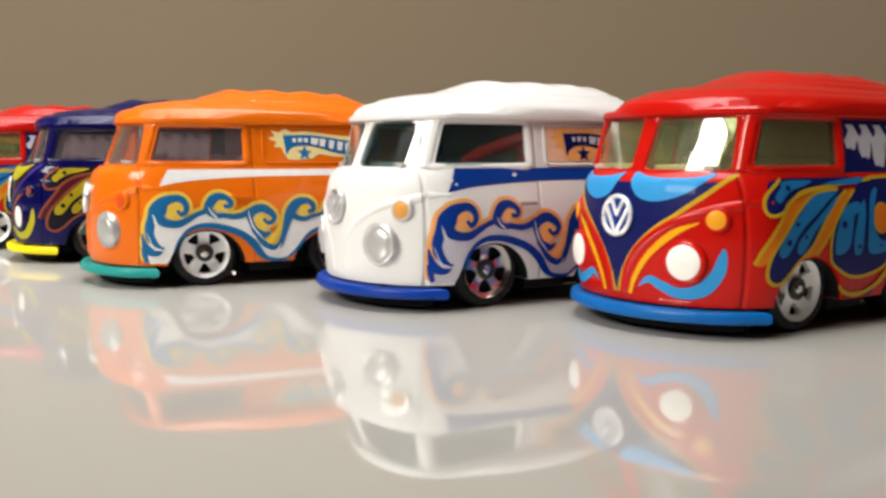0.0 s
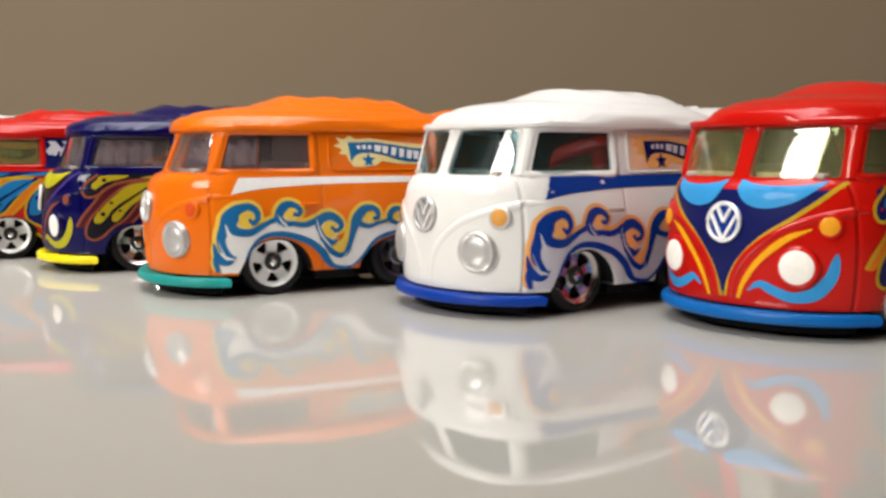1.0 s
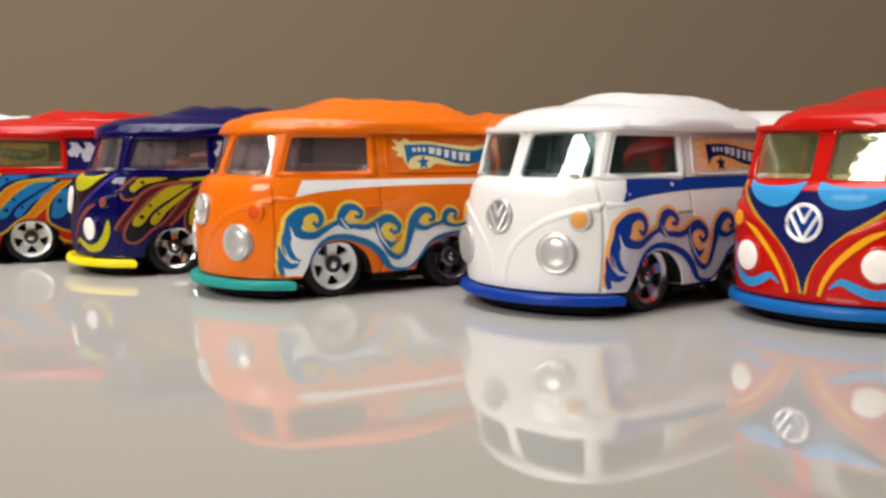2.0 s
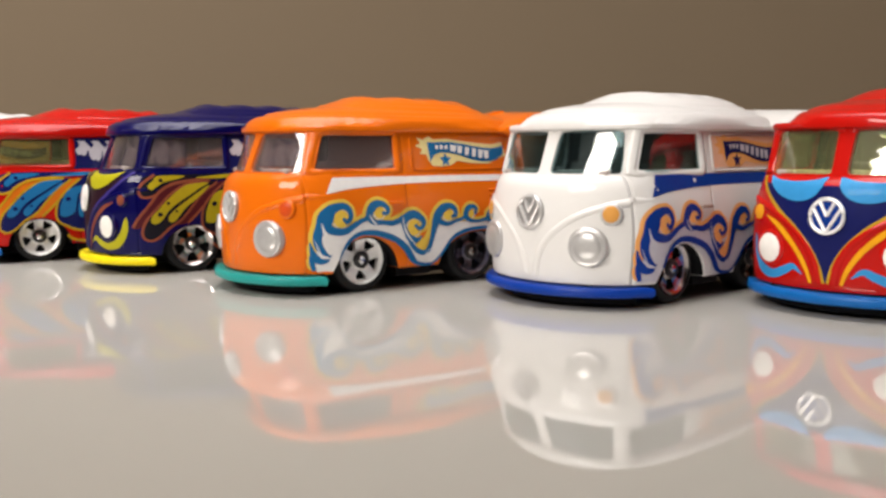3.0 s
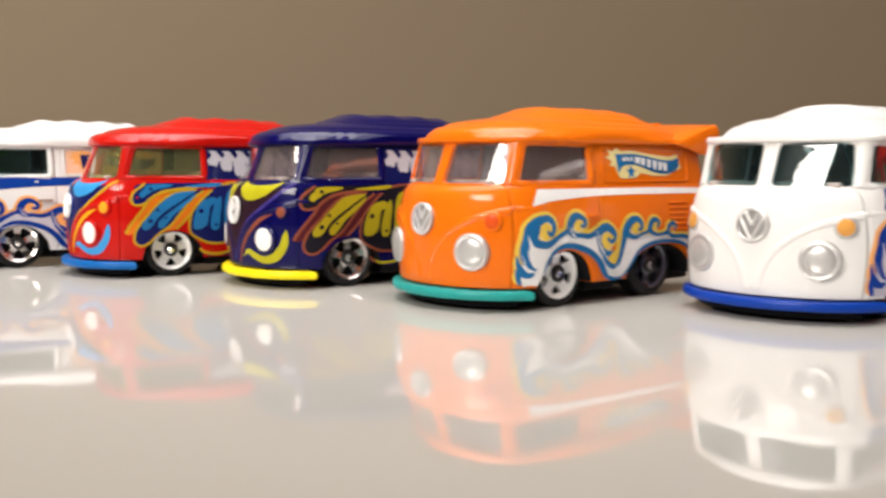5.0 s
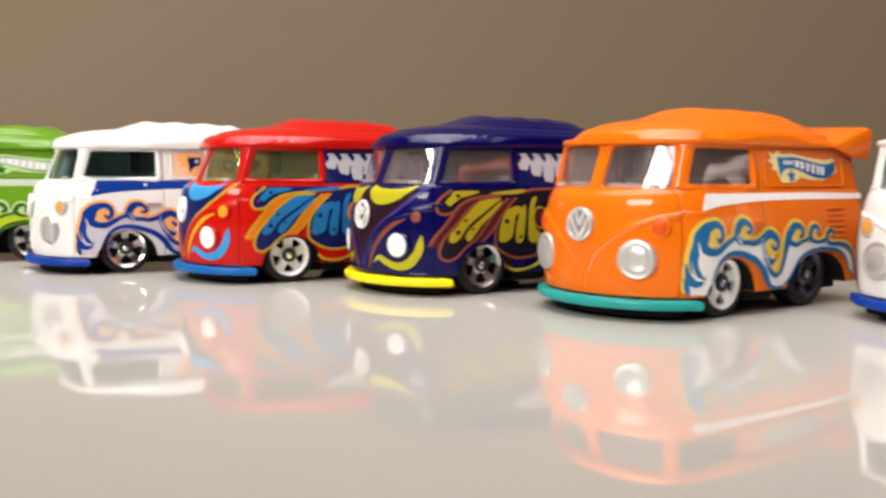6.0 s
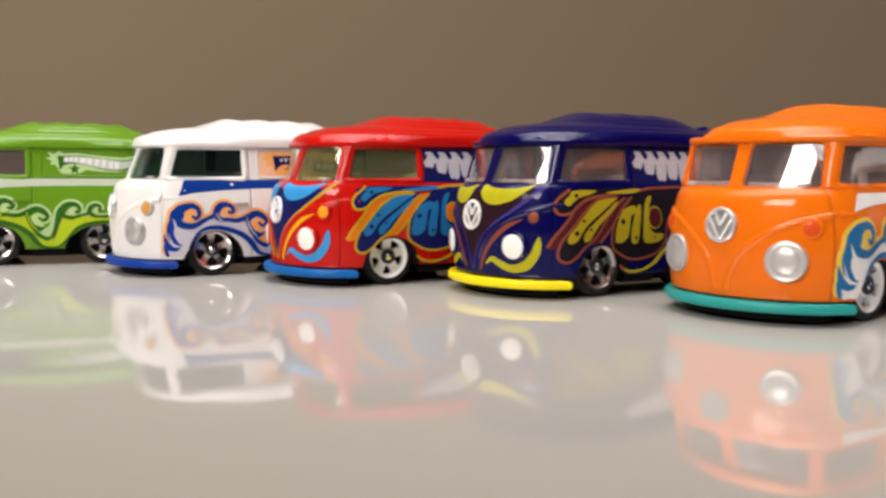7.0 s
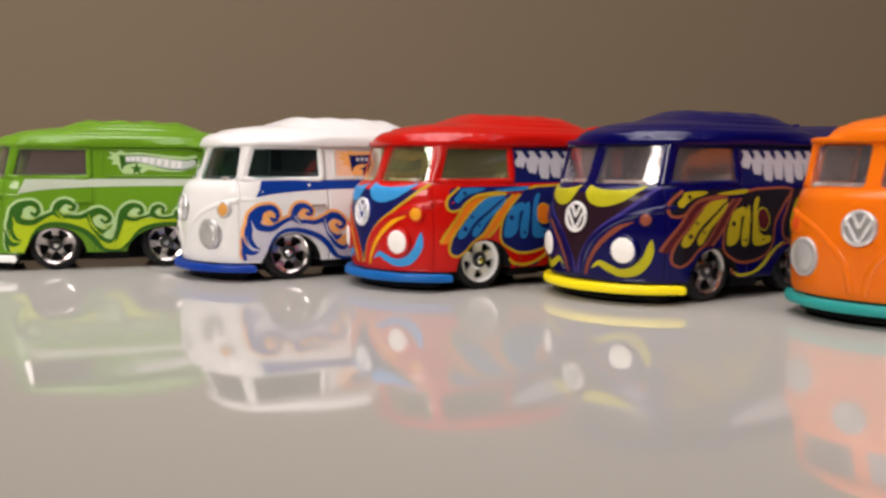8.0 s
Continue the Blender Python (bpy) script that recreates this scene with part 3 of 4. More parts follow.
EYES = [(5.3, 11.0, 1.35, 1.3, 0.0), (-1.6, 11.7, 0.95, 0.95, 0.0), (-7.1, 9.4, 1.25, 1.3, 0.9), (-13.3, 10.85, 1.0, 0.95, 0.0), (-17.75, 10.8, 0.7, 0.75, 0.0), (-22.3, 10.2, 0.6, 0.6, 0.0)]


def along(points):
    """Stretches the wave print along the flank, so that its curls fall where the arches want them."""
    out = []
    for x, z, *w in points:
        fx = float(np.interp(x, (-30, -17.8, -13.3, -7.1, -1.6, 5.3, 10.6), (-31.4, -19.3, -14.85, -8.3, -2.1, 4.5, 9.75)))
        out.append((fx, z + 0.35 * smooth_step(4.0, 9.0, z), *w))
    return out


def wave_graphics(side):
    """Halo, pale filling, eyes of the curls and breakers of the wave print, as films by ink."""
    halo, light, eye, wave, accent = (Film(side, k) for k in range(5))
    for line in STROKES[:10]:
        halo.ribbon(along(line), 6, 0.6 if line in (FLAME_A, FOOT_A) else 1.1, True)
    for line in STROKES[10:]:
        halo.ribbon(along(line), 6, 0.9, True)
    light.patch(along(spline(FILL_TOP, 4) + spline(FILL_LOW, 4)), 0.8)
    for x, z, rx, rz, drop in EYES:
        (x, z), = along([(x, z)])
        light.patch(ellipse(x, z - drop * 0.3, rx + 0.16, rz + 0.16, 24), 0.6)
        eye.patch(ellipse(x, z - drop * 0.3, rx, rz, 24), 0.6)
    eye.ribbon(along([(-9.6, 9.2, 0.3), (-9.5, 8.0, 0.75), (-8.8, 6.9, 1.0), (-8.1, 6.4, 0.8), (-7.4, 6.7, 0.1)]), 8)
    for line in STROKES:
        wave.ribbon(along(line), 7, 0.06)
        if line is not TROUGH_A and line[0][2] < 0.35 and line not in (FLAME_A,):
            wave.disc(*along(line[:1])[0][:2], 0.3, 0.3, 12)
    for line in (ARCH_FRONT, ARCH_REAR):
        wave.ribbon(along(line), 7)
    accent.ribbon(along([(8.4, 10.6, 0.04), (8.0, 9.2, 0.4), (7.6, 8.2, 0.75), (6.9, 7.8, 0.3)]), 8)
    accent.ribbon(along([(9.3, 8.0, 0.04), (8.5, 6.2, 0.18), (7.6, 5.7, 0.3), (7.0, 5.6, 0.1)]), 8)
    accent.ribbon(along([(0.4, 11.6, 0.04), (-0.2, 10.6, 0.25), (-1.0, 9.9, 0.3)]), 8)
    accent.ribbon(along([(-5.2, 10.9, 0.04), (-5.4, 9.8, 0.22), (-5.9, 8.3, 0.3), (-7.3, 6.6, 0.12)]), 8)
    accent.ribbon(along([(-7.2, 5.4, 0.04), (-8.3, 4.9, 0.3), (-9.2, 5.1, 0.25), (-9.8, 6.0, 0.05)]), 8)
    return dict(halo=halo, wave=wave, eye=eye, light=light, accent=accent)


def stripe_graphic(side, top=17.35):
    f = Film(side, 0)
    low = spline([(6.5, 15.0), (2.0, 15.7), (-6, 16.2), (-16, 16.35), (-34, 16.3)], 6)
    f.patch([(5.2, top), (5.9, 16.2)] + [tuple(p) for p in low] + [(-34, top - 0.2), (-20, top), (-6, top)], 0.7)
    return f


def chip_graphics(side):
    """Small worn spots where the stripe shows the white paint."""
    f = Film(side, 1)
    f.patch([(6.6, 17.0), (6.1, 16.9), (5.6, 16.4), (6.0, 16.3), (6.5, 16.6)], 0.5)
    f.disc(-3.7, 17.1, 0.32, 0.26, 10)
    f.disc(5.3, 16.0, 0.18, 0.14, 8)
    return dict(chips=f)


def banner_graphics(side):
    """A waving banner with a burst at its staff and a star below; its lettering is left as plain bars."""
    back, flare, edge, flag = (Film(side, k) for k in range(4))
    bars = []
    back.patch([(-9.4, 18.7), (-9.4, 23.3), (-28.8, 23.3), (-28.8, 18.7)], 0.9)
    flare.patch([(-9.9, 22.0), (-10.9, 22.3), (-10.3, 23.3), (-11.5, 22.9), (-12.6, 23.5), (-13.5, 22.95), (-16, 23.1), (-20, 22.6), (-25, 22.2), (-27.2, 22.6), (-27.9, 20.4), (-24, 19.1), (-20.5, 19.2), (-17.8, 19.6), (-16.6, 18.9), (-14.6, 18.75), (-13.0, 18.8), (-12.3, 19.6), (-11.9, 20.6), (-10.7, 20.7), (-11.2, 21.4)], 0.7)
    upper = spline([(-12.2, 22.5), (-13.9, 22.5), (-16.5, 22.55), (-19.5, 22.2), (-22.5, 21.75), (-25.2, 21.6), (-27.4, 22.0)], 8)
    lower = spline([(-27.4, 20.6), (-25.6, 19.7), (-23.4, 19.45), (-20.8, 19.75), (-18.2, 20.5), (-15.6, 20.9), (-13.6, 20.6), (-12.6, 19.5)], 8)
    edge.patch([tuple(p) for p in upper + lower], 0.7)
    mid = [(-13.4, 21.7), (-15.6, 21.75), (-18, 21.45), (-20.8, 20.95), (-23.4, 20.6), (-25.4, 20.65), (-27.0, 21.2)]
    flag.ribbon([(x, z, k) for (x, z), k in zip(mid, (1.1, 1.3, 1.6, 1.95, 1.9, 1.5, 1.0))], 8)
    star = []
    for i in range(10):
        a, q = math.pi * (0.5 + i / 5), 1.2 if i % 2 == 0 else 0.52
        star.append((-15.5 + q * math.cos(a), 19.75 + q * math.sin(a)))
    edge.patch(star, 0.5)
    line = spline(mid, 12)
    for at, h, w in ((3, 0.6, 0.3), (8, 0.65, 0.34), (13, 0.65, 0.3), (20, 1.0, 0.62), (26, 1.15, 0.5), (32, 1.3, 0.45), (38, 1.35, 0.45), (44, 1.35, 0.48), (50, 1.3, 0.5)):
        p, q = line[at], line[at + 1]
        d = (q - p) / np.hypot(*(q - p))
        u = np.array((-d[1], d[0])) * (1 if d[0] > 0 else -1)
        bars.append(Film(side, 4).patch([tuple(p + d * w * k + u * h * 0.5 * m) for k, m in ((1, 1), (0.8, -1), (-0.8, -1), (-1, 1))], 0.5))
    return dict(back=back, flare=flare, edge=edge, flag=flag, bars=bars)


LOBES = [  # closed outlines of the long drops that sweep back along the flank
    [(4.8, 17.2), (6.8, 15.7), (7.4, 14.5), (7.1, 13.5), (6.2, 13.3), (4.9, 13.7), (3.4, 14.8), (1.3, 15.8), (-3.6, 16.35), (-10.5, 17.0), (-10.5, 17.2)],
    [(-4.6, 15.95), (-0.6, 15.5), (2.5, 13.7), (4.7, 11.5), (6.4, 9.5), (7.1, 7.7), (6.9, 6.4), (5.7, 5.9), (4.3, 6.6), (2.8, 8.0), (0.6, 9.5), (-1.3, 11.7), (-3.4, 14.0), (-6.0, 15.8)],
    [(-7.6, 15.9), (-5.3, 14.0), (-3.5, 11.9), (-2.9, 9.7), (-3.2, 7.9), (-4.8, 6.8), (-6.9, 6.0), (-9.8, 6.0), (-13.0, 6.9), (-14.6, 8.8), (-15.2, 12.0), (-18.0, 15.0), (-20.0, 17.2), (-11.0, 17.2)],
    [(-20.5, 17.2), (-18.6, 14.4), (-17.0, 11.8), (-17.2, 9.6), (-18.8, 9.0), (-21.4, 9.2), (-23.6, 11.6), (-26.0, 15.0), (-28.0, 17.2)],
]
BETWEEN = [  # the bands between the drops
    [(8.5, 8.2), (7.6, 9.9), (5.6, 12.5), (4.0, 14.5), (1.2, 15.7), (-3.5, 16.3), (-4.6, 15.9), (-0.5, 15.5), (2.5, 13.6), (4.7, 11.5), (6.1, 9.9), (6.9, 8.6), (7.6, 8.0)],
    [(1.7, 8.6), (0.5, 9.5), (-1.3, 11.7), (-3.4, 14.0), (-6.3, 15.8), (-7.2, 15.7), (-5.2, 13.8), (-3.4, 11.9), (-1.9, 10.2), (-0.4, 8.8)],
]
LINES = [
    [(8.5, 8.2), (7.6, 9.9), (5.6, 12.5), (4.0, 14.5), (1.2, 15.7), (-3.5, 16.3)],
    [(-0.4, 8.8), (-1.9, 10.2), (-3.2, 11.6)],
    [(-4.8, 5.1), (-5.9, 4.2), (-8.3, 3.8), (-10.6, 4.4), (-13.4, 5.9), (-16.0, 8.0), (-20, 8.9)],
]
GLEAMS = [  # the bright tongues inside the drops
    [(6.0, 15.0), (5.8, 15.6), (5.1, 16.2), (4.2, 16.95), (-0.2, 16.95), (1.0, 16.4), (3.3, 15.9), (4.7, 15.1), (5.4, 14.6)],
    [(5.8, 9.3), (5.5, 10.2), (4.6, 11.2), (3.4, 12.5), (1.9, 13.8), (0.3, 15.0), (-1.4, 15.55), (-4.3, 15.7), (-2.7, 14.7), (-0.6, 13.4), (1.5, 12.1), (2.9, 10.9), (3.7, 9.8), (4.5, 9.0), (5.4, 8.8)],
    [(2.9, 9.4), (2.7, 10.3), (1.5, 11.4), (-0.2, 12.6), (-2.6, 14.2), (-4.4, 15.3), (-3.9, 14.5), (-1.9, 12.8), (-0.1, 11.4), (1.0, 10.1), (1.8, 9.2), (2.5, 9.0)],
    [(-3.6, 9.2), (-3.8, 11.0), (-4.6, 12.8), (-5.7, 14.0), (-7.9, 14.5), (-8.3, 13.5), (-7.1, 12.9), (-6.7, 11.4), (-6.3, 9.6), (-5.1, 8.7), (-3.9, 8.7)],
    [(-2.2, 16.55), (-4.8, 16.9), (-8.5, 17.2), (-9.6, 17.1), (-8.8, 16.6), (-6.4, 16.4)],
    [(-7.1, 8.7), (-7.0, 10.5), (-7.5, 12.3), (-8.1, 13.7), (-9.1, 14.7), (-9.2, 13.2), (-8.9, 11.4), (-8.6, 9.1), (-8.0, 8.4)],
    [(-9.8, 8.7), (-9.6, 11.3), (-10.0, 14.1), (-10.8, 15.7), (-11.8, 15.9), (-11.0, 14.1), (-10.7, 12.2), (-11.1, 10.8), (-12.3, 9.9), (-13.8, 9.9), (-13.9, 9.0), (-11.9, 8.4)],
    [(-19.2, 9.8), (-18.7, 11.6), (-19.6, 13.8), (-21.4, 15.8), (-21.0, 13.6), (-20.4, 11.6), (-20.2, 10.0)],
    [(-21.2, 10.2), (-21.4, 12.2), (-22.9, 14.6), (-24.2, 15.8), (-23.4, 13.4), (-22.4, 11.2)],
]


def swirl_graphics(side, shift=0.0):
    """Outlined drops with streaks and spots on the flank."""
    band, lobe, edge, gleam = (Film(side, k, shift) for k in range(4))
    for line in BETWEEN:
        band.patch([tuple(p) for p in spline(line, 4, True)], 0.7)
    for line in LOBES:
        closed = [tuple(p) for p in spline(line, 5, True)]
        lobe.patch([(x, min(z, 17.25)) for x, z in closed], 0.8)
        edge.ribbon([(x, min(z, 17.2), 0.4) for x, z in line], 8)
    for line in LINES:
        edge.ribbon([(x, z, 0.42) for x, z in line], 8)
    lobe.patch([(-6.0, 3.6), (-7, 4.1), (-9.4, 4.1), (-12.6, 5.3), (-10.8, 3.6)], 0.6)
    for line in GLEAMS:
        gleam.patch([tuple(p) for p in spline(line, 4, True)], 0.7)
    spots = []
    for x, z, r in ((3.9, 16.2, 0.36), (4.3, 10.4, 0.42), (2.9, 12.3, 0.3), (1.5, 10.9, 0.26), (-5.2, 12.0, 0.48), (-8.0, 9.4, 0.3), (-12.2, 9.3, 0.22)):
        spots.append(Film(side, 4, shift).disc(x, z, r, r * 0.9, 12))
    eye, ring, trail = Film(side, 4, shift), Film(side, 3, shift), Film(side, 4, shift)
    trail.ribbon([(-5.6, 4.6, 0.1), (-7.0, 3.95, 0.45), (-9.4, 4.05, 0.4), (-11.2, 4.6, 0.5), (-12.6, 5.5, 0.7), (-14.4, 7.2, 0.5), (-17.0, 8.8, 0.1)], 8)
    ring.patch(ellipse(-12.2, 12.5, 1.6, 1.85, 24), 0.6)
    eye.patch(ellipse(-12.2, 12.5, 1.4, 1.65, 24), 0.6)
    return dict(band=band, lobe=lobe, edge=edge, gleam=gleam, spots=spots, ring=ring, eye=eye, trail=trail)


def feather_graphics(side):
    back, feathers = Film(side, 0), []
    back.patch([(-6.7, 17.75), (-6.7, 23.75), (-29.4, 23.75), (-29.4, 17.75)], 0.9)
    lows = (20.5, 19.5, 18.5, 18.7, 18.2, 18.6, 18.3, 18.8)
    for i, low in enumerate(lows):
        x = -7.0 - 2.6 * i
        tip = [(0.12, low + 0.9), (0.45, low + 0.05), (0.85, low - 0.1), (1.15, low + 0.15), (1.45, low - 0.25), (1.85, low - 0.05), (2.15, low + 0.8)]
        shape = [(0.5, 23.2), (0.95, 22.5), (0.62, 21.9), (0.06, 21.3)] + tip + [(2.26, 21.2), (2.8, 21.75), (2.2, 22.5), (1.7, 23.2)]
        feathers.append(Film(side, 1 + 0.1 * (i % 2)).patch([(x - 1.13 * b, z) for b, z in shape], 0.6))
    return dict(back=back, feathers=feathers)


def nose_graphics():
    """The pointed shield, its yellow edge, the eyes below the screen, the flames under the lamps."""
    shield = Film(0, 0)
    edge, eyes, flame, streak = [], [], [], []
    rim_line = [(11.6, 17.7), (9.9, 15.6), (7.4, 13.4), (4.7, 11.4), (2.3, 8.9), (0.95, 6.5), (0.0, 4.3)]
    half = [tuple(p) for p in spline(rim_line, 6)]
    shield.patch([(y, z) for y, z in half] + [(-y, z) for y, z in half[-2::-1]], 0.8)
    for s in (1, -1):
        edge.append(Film(0, 1).ribbon([(s * y, z, 0.5) for y, z in rim_line[:-1]] + [(s * 0.25, 4.3, 0.4)], 8))
        eyes.append(Film(0, 2).patch([(s * p[0], p[1]) for p in spline([(0.8, 17.8), (1.3, 16.3), (2.6, 15.05), (4.9, 14.65), (7.6, 15.4), (9.4, 16.8), (10.1, 17.8)], 5)], 0.7))
        streak.append(Film(0, 1.5).ribbon([(s * 2.0, 4.2, 0.4), (s * 2.8, 6.3, 0.6), (s * 4.5, 8.8, 0.7), (s * 7.2, 11.3, 0.75), (s * 9.6, 12.5, 0.15)], 8))
        flame.append(Film(0, 1.5).ribbon([(s * 3.2, 5.2, 0.1), (s * 4.6, 6.1, 0.8), (s * 6.0, 5.5, 1.1), (s * 8.0, 4.8, 1.2), (s * 10.0, 5.3, 1.4), (s * 11.3, 7.1, 1.1), (s * 11.7, 8.9, 0.7), (s * 11.8, 9.9, 0.1)], 8))
    return dict(shield=shield, edge=edge, eyes=eyes, flame=flame, streak=streak)


def print_films(van, key, make, inks, sides=(1, -1)):
    """Links the films of a print under the van, each in its ink."""
    for s in sides:
        films = None
        for name, (ink_, part_name) in inks.items():
            mesh_key = f"{key}_{name}_{s}"
            if mesh_key not in MESHES:
                films = films or make(s)
                for k, f in films.items():
                    MESHES[f"{key}_{k}_{s}"] = [to_mesh(f"{key}_{k}", g.bm, 30) for g in (f if isinstance(f, list) else [f])]
            for mesh in MESHES[mesh_key]:
                link_mesh(part_name, mesh, ink_, van)


def badge_parts(van, look_):
    """A round nose badge: plate, rim and plain slanted bars."""
    m = on_nose(0.0, 12.9, 1, 0.1)
    plate = link_mesh("badge", shared("badge", lambda: disc_part([(2.35, -0.6), (2.35, 0.05), (2.2, 0.12), (0.05, 0.14)], m)), look_["badge_plate"], van, "round nose badge with plain chevrons")
    def ring():
        return tube([m @ Vector((2.15 * math.cos(a), 2.15 * math.sin(a), 0.22)) for a in [2 * math.pi * i / 40 for i in range(40)]], 0.27, closed=True, sides=8)
    def bar(x0, y0, x1, y1):
        return tube([m @ Vector((x0 + (x1 - x0) * k / 4, y0 + (y1 - y0) * k / 4, 0.24)) for k in range(5)], 0.24, sides=8)
    link_mesh("badge_rim", shared("badge_rim", ring), look_["badge"], plate)
    for i, line in enumerate(((-0.95, 1.75, 0.0, 0.0), (0.95, 1.75, 0.0, 0.0), (-1.75, 0.9, -0.1, -1.9), (1.75, 0.9, 0.1, -1.9))):
        link_mesh("badge_bar", shared(f"badge_bar_{i}", lambda: bar(*line)), look_["badge"], plate)


def louvre(s):
    y = sorted((s * 14.4, s * 15.05))
    return box_bm((-28.0, y[0], -0.2), (-23.4, y[1], 0.2), 0.12, 1)


def toy_van(name, place, label, look_):
    van = tagged(new("toy_van"), label, "toy van", group="row of toy vans")
    van.matrix_world = place
    body_paint = look_["paint"]
    body = link_mesh("body", shared("body", lower_body, 30), body_paint, van)
    link_mesh("cab", shared("cab", cab, 30), body_paint, van)
    # Added shell: blackens the cab inside so the window edges read dark.
    link_mesh("cab_dark_shell", shared("cab_dark_shell", lambda: cab(1.03, 1.3), 30), CHASSIS, van, "black inner lining of the cab")
    link_mesh("roof", shared("roof", roof, 40), body_paint, van)
    link_mesh("tail_lip", shared("tail_lip", tail_lip, 30), body_paint, van)
    link_mesh("bumper", shared("bumper", bumper, 50), look_["bumper"], van, look_["bumper_label"])
    link_mesh("chassis", shared("chassis", chassis), CHASSIS, van, "black plastic chassis")
    link_mesh("under_plate", shared("under_plate", under_plate), CHASSIS, van, "black plastic plate under the bumper")
    link_mesh("cab_floor", shared("cab_floor", cab_floor), INTERIOR, van, "grey plastic cab floor and bench")
    if look_["lamp_kind"] == "ringed":
        link_mesh("handle", shared("handle", lambda: box_bm((-6.5, 14.55, 13.15), (-3.7, 15.1, 13.62), 0.18)), look_.get("handle", body_paint), body)
    for s in (1, -1):
        tag = "l" if s > 0 else "r"
        g = link_mesh("windscreen_pane", shared("screen" + tag, lambda: glass_pane(PANE, False, s)), look_["glass"], van, look_["glass_label"])
        g.visible_shadow = False
        g = link_mesh("side_window_pane", shared("sidewin" + tag, lambda: glass_pane(SIDE_WINDOW, True, s)), look_["glass"], van, look_["glass_label"])
        g.visible_shadow = False
        for well in ((0.0, 3.2, 5.75, 5.3), (-21.5, 3.0, 8.3, 5.4)):
            link_mesh("arch_dark_shell", shared(f"well{well[0]}" + tag, lambda: arch_dark_shell(*well, s)), CHASSIS, body, "black wheel arch lining")
        link_mesh("window_frame", shared("winframe" + tag, lambda: window_frame(s)), body_paint, van)
        link_mesh("screen_frame", shared("screenframe" + tag, lambda: screen_frame(s)), body_paint, van)
        link_mesh("corner_pillar", shared("pillar" + tag, lambda: corner_pillar(s)), body_paint, van)
        if look_["lamp_kind"] == "ringed":
            link_mesh("panel_frame", shared("panframe" + tag, lambda: panel_frame(s)), body_paint, van)
        link_mesh("swage_line", shared("swage" + tag, lambda: swage(s)), body_paint, body)
        at, kind = look_["lamp_at"], look_["lamp_kind"]
        lamp = link_mesh("headlight", shared("lamp" + kind + tag, lambda: disc_part(LAMP_RINGS[kind], on_nose(*at, s, 0.2))), look_["lamp_ring"], van, look_["lamp_label"])
        link_mesh("lens", shared("lens" + kind + tag, lambda: disc_part([(2.0, 0.0), (2.0, 0.2), (1.8, 0.36), (1.3, 0.52), (0.65, 0.61), (0.05, 0.63)] if kind == "ringed" else [(1.95, 0.05), (1.92, 0.2), (1.75, 0.3), (0.9, 0.42), (0.05, 0.45)], on_nose(*at, s, 0.2))), look_["lamp"], lamp)
        size = look_.get("indicator_size", 1.0)
        ind = link_mesh("indicator", shared(f"ind{size}" + tag, lambda: disc_part([(1.7 * size, -0.9), (1.66 * size, 0.0), (1.5 * size, 0.16), (1.2 * size, 0.2)], on_nose(11.0, 12.85, s, 0.1), 28)), look_["indicator_ring"], van)
        link_mesh("lens", shared(f"indlens{size}" + tag, lambda: disc_part([(1.22 * size, 0.0), (1.22 * size, 0.2), (1.0 * size, 0.28), (0.5 * size, 0.34), (0.05, 0.36)], on_nose(11.0, 12.85, s, 0.1), 28)), look_["indicator"], ind)
        for i in range(6):
            link_mesh("louvre", shared("louvre" + tag, lambda: louvre(s)), body_paint, body).location = (0, s * (flank(-25, 10.6 + 0.85 * i) - 14.85) * MM, (10.6 + 0.85 * i) * MM)
    badge_parts(van, look_)
    for print_ in look_["prints"]:
        print_films(van, *print_)
    for x in (0.0, REAR):
        for s in (1, -1):
            wheel = link_mesh("wheel", shared("tyre", tyre, 40), RUBBER, van, "black tyre on a five-spoke wheel")
            wheel.matrix_local = pose(x * MM, s * 11.0 * MM, AXLE * MM, 0, 23 if x else 0, 0 if s > 0 else 180)
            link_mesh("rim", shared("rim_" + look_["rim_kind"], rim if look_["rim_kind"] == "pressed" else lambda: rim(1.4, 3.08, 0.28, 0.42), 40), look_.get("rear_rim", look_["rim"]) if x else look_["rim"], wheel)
            link_mesh("backing", shared("backing", backing), CHASSIS, wheel)
            link_mesh("hub", shared("hub", hub), look_["hub"], wheel)
            link_mesh("hub_nut", shared("hub_nut", hub_nut, 20), CHROME, wheel)
    return van


TEAL_PL = surface("teal_plastic", (0.012, 0.27, 0.25), rough=0.3, vary=0.06)
BLUE_PL = surface("royal_blue_plastic", (0.0015, 0.036, 0.28), rough=0.3, vary=0.06)
SKY_PL = surface("bright_blue_plastic", (0.001, 0.105, 0.36), rough=0.3, vary=0.06)
YELLOW_PL = surface("yellow_plastic", (0.80, 0.66, 0.012), rough=0.3, vary=0.05)
for plastic in (TEAL_PL, BLUE_PL, SKY_PL, YELLOW_PL):
    plastic.node_tree.nodes["Principled BSDF"].inputs["Specular IOR Level"].default_value = 0.17
BRIGHT_RIM = surface("bright_silver_rim", (0.86, 0.85, 0.84), rough=0.36, metal=0.35, vary=0.04, scale=900)
DUSKY_RIM = surface("dusky_chrome_rim", (0.60, 0.55, 0.54), rough=0.17, metal=0.95, vary=0.08, scale=900)
# Chrome copy darkened for the shade on the orange van's rear wheels.
SHADED_RIM = surface("shaded_chrome_rim", (0.22, 0.22, 0.28), rough=0.22, metal=0.9, vary=0.08, scale=900)
WHITE_RIM = surface("white_painted_rim", (0.84, 0.83, 0.81), rough=0.3, vary=0.06, scale=900)
